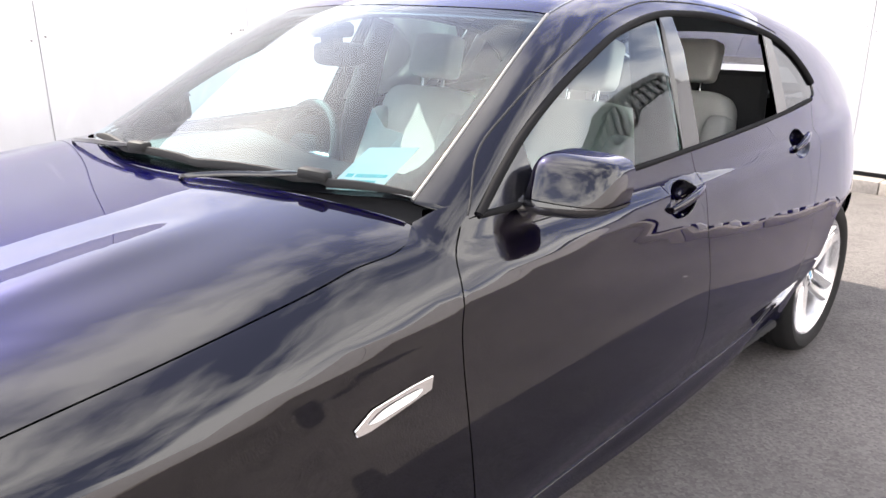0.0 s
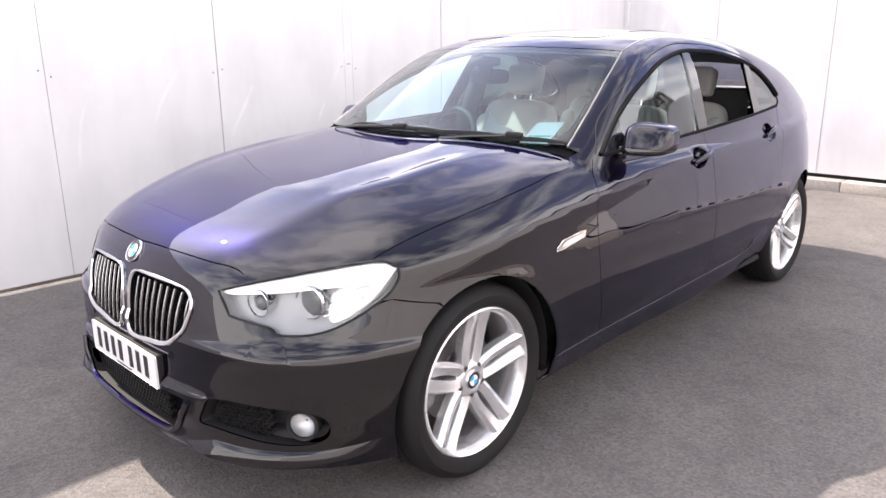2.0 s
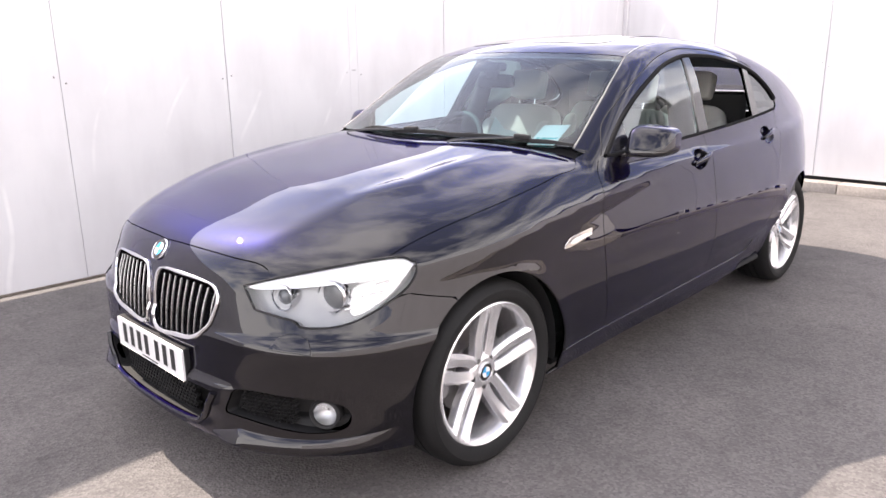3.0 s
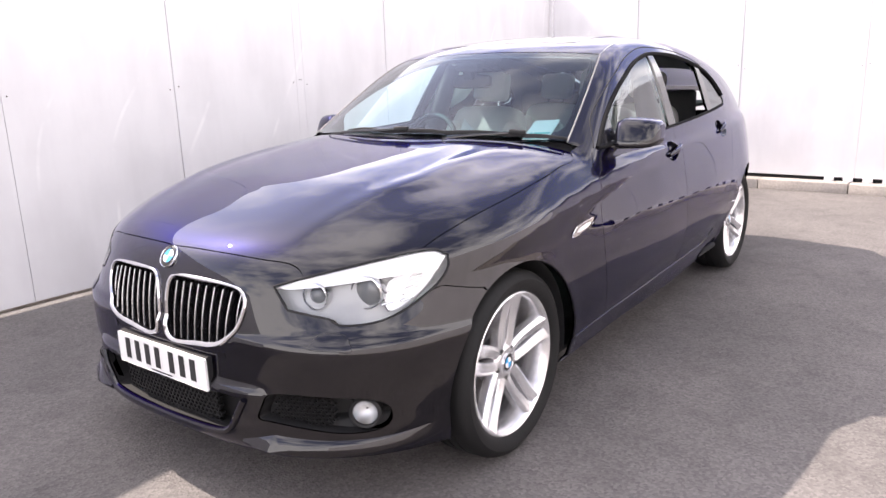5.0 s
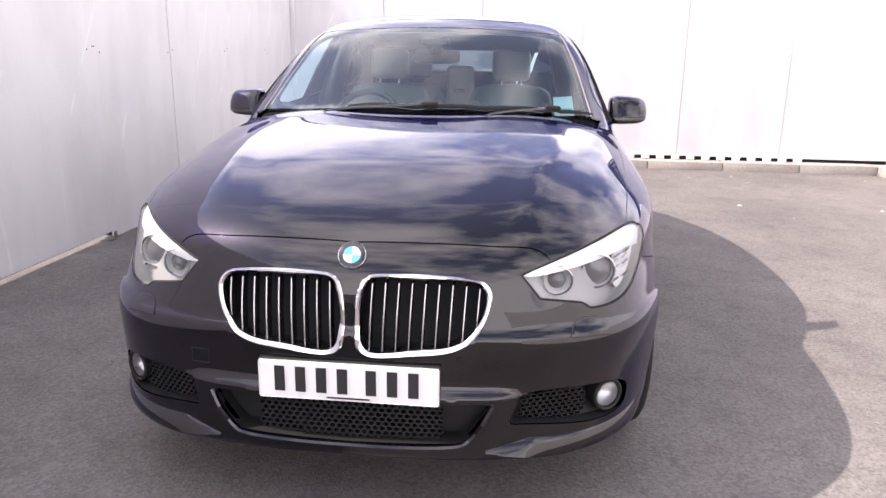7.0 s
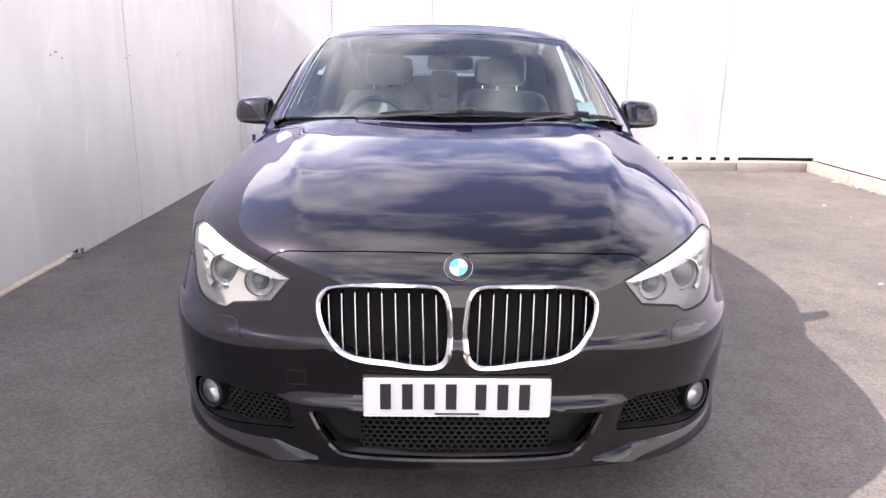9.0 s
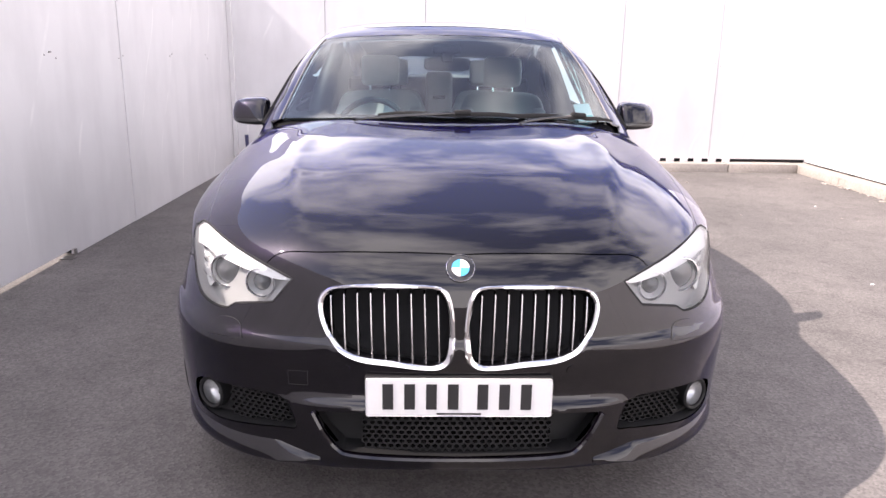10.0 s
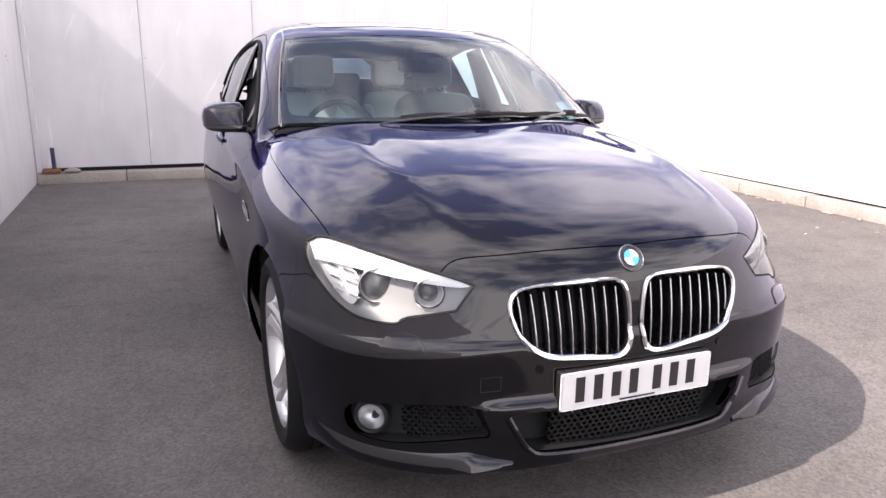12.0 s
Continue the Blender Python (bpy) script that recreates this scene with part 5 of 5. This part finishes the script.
for y, z in HANDLES.values():
    rim_ = bowl_rim(y, z)
    out_ = slope(car_form, rim_)
    mid_ = rim_.mean(0)
    rings = [rim_ - out_ * 0.001] + [mid_ + (rim_ - mid_) * q_ - out_ * d for q_, d in ((0.97, 0.003), (0.90, 0.010), (0.75, 0.017), (0.5, 0.021), (0.22, 0.022))]
    ts = np.linspace(0, 1, 16)
    bar = on_side(car_form, y - 0.085 + 0.172 * ts, z - 0.016 + 0.030 * ts)
    bar = bar + slope(car_form, bar) * (-0.004 + 0.020 * np.sin(0.25 + ts * 2.3) ** 0.7)[:, None]
    for s in (1, -1):
        bm = bmesh.new()
        rows = [[bm.verts.new((p[0] * s, p[1], p[2])) for p in r] for r in rings]
        for a, b in zip(rows, rows[1:]):
            for i in range(48):
                bm.faces.new((a[i], a[(i + 1) % 48], b[(i + 1) % 48], b[i]))
        bm.faces.new(rows[-1])
        bowl = part("door_handle", bm, PAINT, car, "body-coloured grip over a round bowl", 50)
        bm = bmesh.new()
        add_tube(bm, [Vector((p[0] * s, p[1], p[2])) for p in bar], list(0.010 + 0.011 * np.sin(0.3 + ts * 2.2)), 14, flat=0.62)
        part("grip", bm, PAINT, bowl, "", 60)
rep = on_side(body_form, np.array([0.386, 0.43, 0.53, 0.580, 0.572, 0.50, 0.42, 0.390]), np.array([0.766, 0.790, 0.800, 0.802, 0.778, 0.766, 0.754, 0.754]))
reps = skin("side_repeater", [rep], "side", CHROME, car, form=body_form, cell=0.015, gap=0.0, lift=0.005, fold=0.006, both=True, label="chrome-framed clear side repeater lamp")
rep2 = on_side(body_form, np.array([0.415, 0.45, 0.52, 0.548, 0.53, 0.49, 0.44]), np.array([0.769, 0.783, 0.790, 0.788, 0.778, 0.772, 0.767]))
for o, h in zip(skin("lens", [spline(np.vstack([rep2, rep2[:1]]))[:-1]], "side", LAMPWHITE, None, form=body_form, cell=0.015, gap=0.0, lift=0.0075, fold=0.003, both=True), reps):
    o.parent = h


def edge_line(pts, kind, r, lift, form=None):
    p = run(kind, pts, form)
    p = p + slope(form or car_form, p) * lift
    bm = bmesh.new()
    return add_tube(bm, [Vector(v) for v in thin(p, 0.012)], r, 12)


twin("screen_trim", lambda: edge_line(SCREEN_SIDE, "t", 0.0036, 0.001), STEEL, car, "grey windscreen edge trim", 60)
twin("window_seal", lambda: edge_line(WINDOW_TOP, "s", 0.011, 0.000), COWL, car, "", 60)
FRAME_GAP = [(y - 0.030, z + 0.036) for y, z in WINDOW_TOP[1:8]] + [(y, z + 0.034) for y, z in WINDOW_TOP[8:11]]
twin("door_gap", lambda: edge_line([(0.775, 1.066)] + FRAME_GAP, "s", 0.0028, -0.0008), DARK, car, "", 60)
twin("sill_edge", lambda: edge_line([(0.40, 0.337), (0.69, 0.347), (1.2, 0.342), (1.67, 0.347), (2.24, 0.352), (2.37, 0.412)], "s", 0.0035, 0.0012), PAINT, car, "", 60)
twin("belt_trim", lambda: edge_line(BELT, "s", 0.008, 0.001), COWL, car, "", 60)
twin("roof_seam", lambda: edge_line(ROOF_SIDE, "t", 0.006, -0.004), GLOSS, car, "", 60)

# wipers: a thin spoiler blade, a bent arm from the scuttle and the clip that joins them
def strip(pts, wide, tall):
    """A flat-bottomed bar with a sloping back along points; its cross section lies across x."""
    bm = bmesh.new()
    rows = []
    k = len(pts)
    for i, p in enumerate(pts):
        d = (Vector(pts[min(i + 1, k - 1)]) - Vector(pts[max(i - 1, 0)])).normalized()
        side = d.cross(Vector((0, -0.35, 0.94))).normalized()
        up = side.cross(d)
        f = 0.55 + 0.45 * min(1, 6 * i / (k - 1), 6 * (k - 1 - i) / (k - 1))
        rows.append([bm.verts.new(Vector(p) + side * a * wide * f + up * b * tall * f) for a, b in ((-0.5, 0), (0.5, 0), (0.45, 0.45), (0.1, 1.0), (-0.3, 0.85), (-0.5, 0.4))])
    for a, b in zip(rows, rows[1:]):
        for q_ in range(6):
            bm.faces.new((a[q_], a[(q_ + 1) % 6], b[(q_ + 1) % 6], b[q_]))
    bm.faces.new(rows[0])
    bm.faces.new(rows[-1][::-1])
    return bm


for x0, x1, xc, xp, yp in ((-0.30, 0.35, 0.06, -0.40, 0.435), (0.20, 0.765, 0.585, 0.30, 0.425)):
    xs = np.linspace(x0, x1, 24)
    ys = np.interp(np.abs(xs), *np.array(SCREEN_LOW).T) + 0.020 - 0.012 * (xs > 0.6)
    p = on_top(cabin_form, xs, ys)
    p = p + slope(cabin_form, p) * 0.010
    blade_ = part("wiper", strip([tuple(v) for v in p], 0.020, 0.016), PLASTIC, car, "black windscreen wiper lying along the glass foot", 40)
    c_ = np.array([np.interp(xc, p[:, 0], p[:, i]) for i in range(3)])
    foot_ = np.array((xp, yp, 1.112))
    bend = [foot_, foot_ + (0.03, -0.006, 0.010), foot_ * 0.6 + c_ * 0.4 + (0, -0.020, 0.014), foot_ * 0.25 + c_ * 0.75 + (0, -0.018, 0.014), c_ + (-0.02, -0.010, 0.013)]
    part("wiper_arm", strip([tuple(v) for v in spline(bend, 0.02)], 0.016, 0.009), GLOSS, blade_, "", 40)
    along = Vector(p[14] - p[10]).normalized()
    turn_ = Matrix.Translation(c_ + (0, -0.002, 0.014)) @ along.to_track_quat("X", "Z").to_matrix().to_4x4()
    part("clip", box((-0.036, -0.017, -0.012), (0.036, 0.015, 0.012), 0.007, turn_, 2), PLASTIC, blade_, "", 40)


# ---- the cabin ----
def seat(x, y, back_top, width, tall_head=True):
    root = tagged(new("seat"), "pale grey leather seat")
    root.parent = car
    lean = Matrix.Translation((x, y, 0.62)) @ Matrix.Rotation(radians(-14), 4, "X")
    h = back_top - 0.62
    part("backrest", pod((0, 0, h / 2), (width / 2, 0.075, h / 2), 0.38, lean), LEATHER, root, "", 50)
    for s in (-1, 1):
        part("bolster", pod((s * width * 0.42, -0.035, h * 0.42), (0.055, 0.085, h * 0.40), 0.5, lean), LEATHER, root, "", 50)
    part("cushion", pod((x, y - 0.25, 0.58), (width / 2, 0.27, 0.09), 0.4), LEATHER, root, "", 50)
    part("headrest", pod((0, -0.01, h + 0.125), (0.116, 0.05, 0.088), 0.30, lean), LEATHER, root, "", 50)
    for s in (-1, 1):
        bm = bmesh.new()
        add_tube(bm, [lean @ Vector((s * 0.06, -0.01, h - 0.04)), lean @ Vector((s * 0.06, -0.01, h + 0.06))], 0.007, 8)
        part("headrest_post", bm, CHROME, root)
    return root


seat(-0.375, 1.735, 1.195, 0.52)
seat(0.375, 1.735, 1.195, 0.52)
seat(-0.34, 2.58, 1.17, 0.46)
seat(0.34, 2.58, 1.17, 0.46)
root = tagged(new("middle_seat"), "grey fabric and leather middle rear seat")
root.parent = car
part("backrest", box((-0.095, 2.56, 0.5), (0.095, 2.70, 1.285), 0.03, seg=3), FABRIC, root, "", 40)
part("armrest_slot", box((-0.045, 2.552, 1.10), (0.045, 2.575, 1.125), 0.006), DARK, root, "", 40)

# dashboard, console, steering wheel, mirror
bm = bmesh.new()
rows = []
for x in np.linspace(-0.74, 0.74, 25):
    hump = 0.045 * math.exp(-((x + 0.38) / 0.20) ** 2)
    ys = [0.55 + 0.28 * (abs(x) / 0.75) ** 2, 0.72, 0.90, 1.02, 1.08, 1.10, 1.06]
    zs = [1.045, 1.055, 1.055 + hump * 0.6, 1.045 + hump, 1.01 + hump, 0.93, 0.60]
    rows.append([bm.verts.new((x, max(y_, ys[0] + 0.01 * i), z_)) for i, (y_, z_) in enumerate(zip(ys, zs))])
for a, b in zip(rows, rows[1:]):
    for i in range(6):
        bm.faces.new((a[i], a[i + 1], b[i + 1], b[i]))
part("dashboard", bm, TRIMDARK, car, "dark grey moulded dashboard", 40)
part("console", box((-0.14, 1.02, 0.35), (0.14, 2.1, 0.74), 0.04, seg=2), TRIMDARK, car)
m = Matrix.Translation((-0.375, 1.20, 0.99)) @ Matrix.Rotation(radians(-24), 4, "X")
bm = bmesh.new()
add_tube(bm, [m @ Vector((0.185 * math.cos(a), 0, 0.185 * math.sin(a))) for a in np.linspace(0, 2 * math.pi, 40, endpoint=False)], 0.016, 10, closed=True)
sw = part("steering_wheel", bm, TRIMDARK, car, "black leather steering wheel", 60)
part("boss", pod((0, 0.01, 0), (0.085, 0.03, 0.07), 0.6, m), TRIMDARK, sw, "", 50)
for a in (0, 180, 270):
    bm = bmesh.new()
    add_tube(bm, [m @ Vector((0.06 * math.cos(radians(a)), 0, 0.06 * math.sin(radians(a)))), m @ Vector((0.18 * math.cos(radians(a)), 0, 0.18 * math.sin(radians(a))))], 0.016, 8)
    part("wheel_spoke", bm, ALLOY, sw, "", 50)
rv = part("rear_view_mirror", pod((0.01, 1.10, 1.350), (0.118, 0.022, 0.036), 0.45), PLASTIC, car, "black rear-view mirror", 50)
part("mirror_stalk", box((-0.02, 1.05, 1.36), (0.04, 1.10, 1.44), 0.008), PLASTIC, rv)
part("sensor_box", box((-0.065, 1.04, 1.40), (0.075, 1.12, 1.445), 0.012), DARK, rv)

# lining: headliner, door cards, floor, rear shelf
skin("headliner", [full(chain(run("t", [(0.0, 1.20), (0.25, 1.22), (0.45, 1.27), (0.60, 1.34)]), run("t", [(0.60, 1.34), (0.585, 1.6), (0.58, 2.0), (0.565, 2.6), (0.53, 3.08)]), run("t", [(0.53, 3.08), (0.0, 3.12)])))], "top", TRIMDARK, car, cell=0.08, lift=-0.035, fold=0.0)
card = np.vstack([run("s", [(0.86, 1.045), (1.7, 1.07), (2.72, 1.12)]), run("s", [(2.72, 1.12), (2.6, 0.32)]), run("s", [(2.6, 0.32), (0.72, 0.32)])])
skin("door_card", [thin(card, 0.02)], "side", TRIMDARK, car, cell=0.08, lift=-0.055, fold=0.0, both=True)
part("cabin_floor", box((-0.8, 0.5, 0.26), (0.8, 3.0, 0.32)), TRIMDARK, car)
part("bulkhead", box((-0.70, 0.56, 0.30), (0.70, 0.60, 0.98)), DARK, car)
part("rear_shelf", box((-0.60, 2.78, 1.12), (0.60, 3.60, 1.14), 0.01), TRIMDARK, car)
part("rear_bulkhead", box((-0.66, 2.74, 0.30), (0.66, 2.79, 1.245), 0.02), TRIMDARK, car)
lining = np.vstack([run("s", [(2.50, 1.385), (2.62, 1.345), (2.76, 1.262), (2.83, 1.19), (2.80, 1.13), (2.6, 1.10)]), run("s", [(2.6, 1.10), (2.6, 0.6)]), run("s", [(2.6, 0.6), (3.4, 0.6)]), run("s", [(3.4, 0.6), (3.45, 1.15), (3.1, 1.33), (2.8, 1.42), (2.6, 1.45)])])
skin("quarter_lining", [thin(lining, 0.02)], "around", TRIMDARK, car, cell=0.08, lift=-0.04, fold=0.0, both=True)
part("rear_bench", box((-0.62, 2.30, 0.35), (0.62, 2.85, 0.62), 0.05, seg=2), LEATHER, car)
for s in (1, -1):
    bm = bmesh.new()
    add_tube(bm, [(s * 0.615, 1.82, 1.44), (s * 0.665, 1.79, 1.3), (s * 0.715, 1.77, 1.15), (s * 0.75, 1.75, 1.0), (s * 0.77, 1.74, 0.6)], [0.045, 0.055, 0.065, 0.07, 0.07], 10)
    part("pillar_lining", bm, TRIMDARK, car, "", 50)

# ---- a paper left on the driver's seat and a card in the windscreen ----
bm = bmesh.new()
PAGE = [(-0.40, 1.33, 0.676), (-0.37, 1.45, 0.95), (-0.325, 1.500, 1.128), (-0.253, 1.495, 1.060), (-0.165, 1.510, 1.045), (-0.14, 1.45, 0.93), (-0.13, 1.33, 0.676)]
front_, back_ = [bm.verts.new(q_) for q_ in PAGE], [bm.verts.new(Vector(q_) + Vector((0, 0.0015, 0))) for q_ in PAGE]
fold_a, fold_b = bm.verts.new((-0.27, 1.470, 0.94)), bm.verts.new((-0.27, 1.4715, 0.94))
for i in range(7):
    j = (i + 1) % 7
    bm.faces.new((front_[i], front_[j], fold_a))
    bm.faces.new((back_[j], back_[i], fold_b))
    bm.faces.new((front_[i], back_[i], back_[j], front_[j]))
tagged(part("folded_paper", bm, PAPER), "creased white paper sheet propped on the driver's pale seat", "paper")
p = on_top(cabin_form, np.array([0.600, 0.692, 0.684, 0.594]), np.array([0.602, 0.668, 0.800, 0.730]))
p = p - slope(cabin_form, p) * 0.010
bm = bmesh.new()
a, b = [bm.verts.new(q_) for q_ in p], [bm.verts.new(q_) for q_ in p - slope(cabin_form, p) * 0.0015]
bm.faces.new(a)
bm.faces.new(b[::-1])
for i in range(4):
    bm.faces.new((a[i], a[(i + 1) % 4], b[(i + 1) % 4], b[i]))
card_ = tagged(part("windscreen_card", bm, PAPER), "white card with teal print behind the windscreen", "card")
lerp = lambda u, v_: Vector(p[0] * (1 - u) * (1 - v_) + p[1] * u * (1 - v_) + p[2] * u * v_ + p[3] * (1 - u) * v_) + Vector(slope(cabin_form, p)[0]) * 0.001
for u0, u1, v0, v1 in ((0.12, 0.80, 0.14, 0.22), (0.30, 0.92, 0.28, 0.36), (0.12, 0.26, 0.28, 0.36)):
    bm = bmesh.new()
    bm.faces.new([bm.verts.new(lerp(*q_)) for q_ in ((u0, v0), (u1, v0), (u1, v1), (u0, v1))])
    part("print_bar", bm, TEAL, card_)
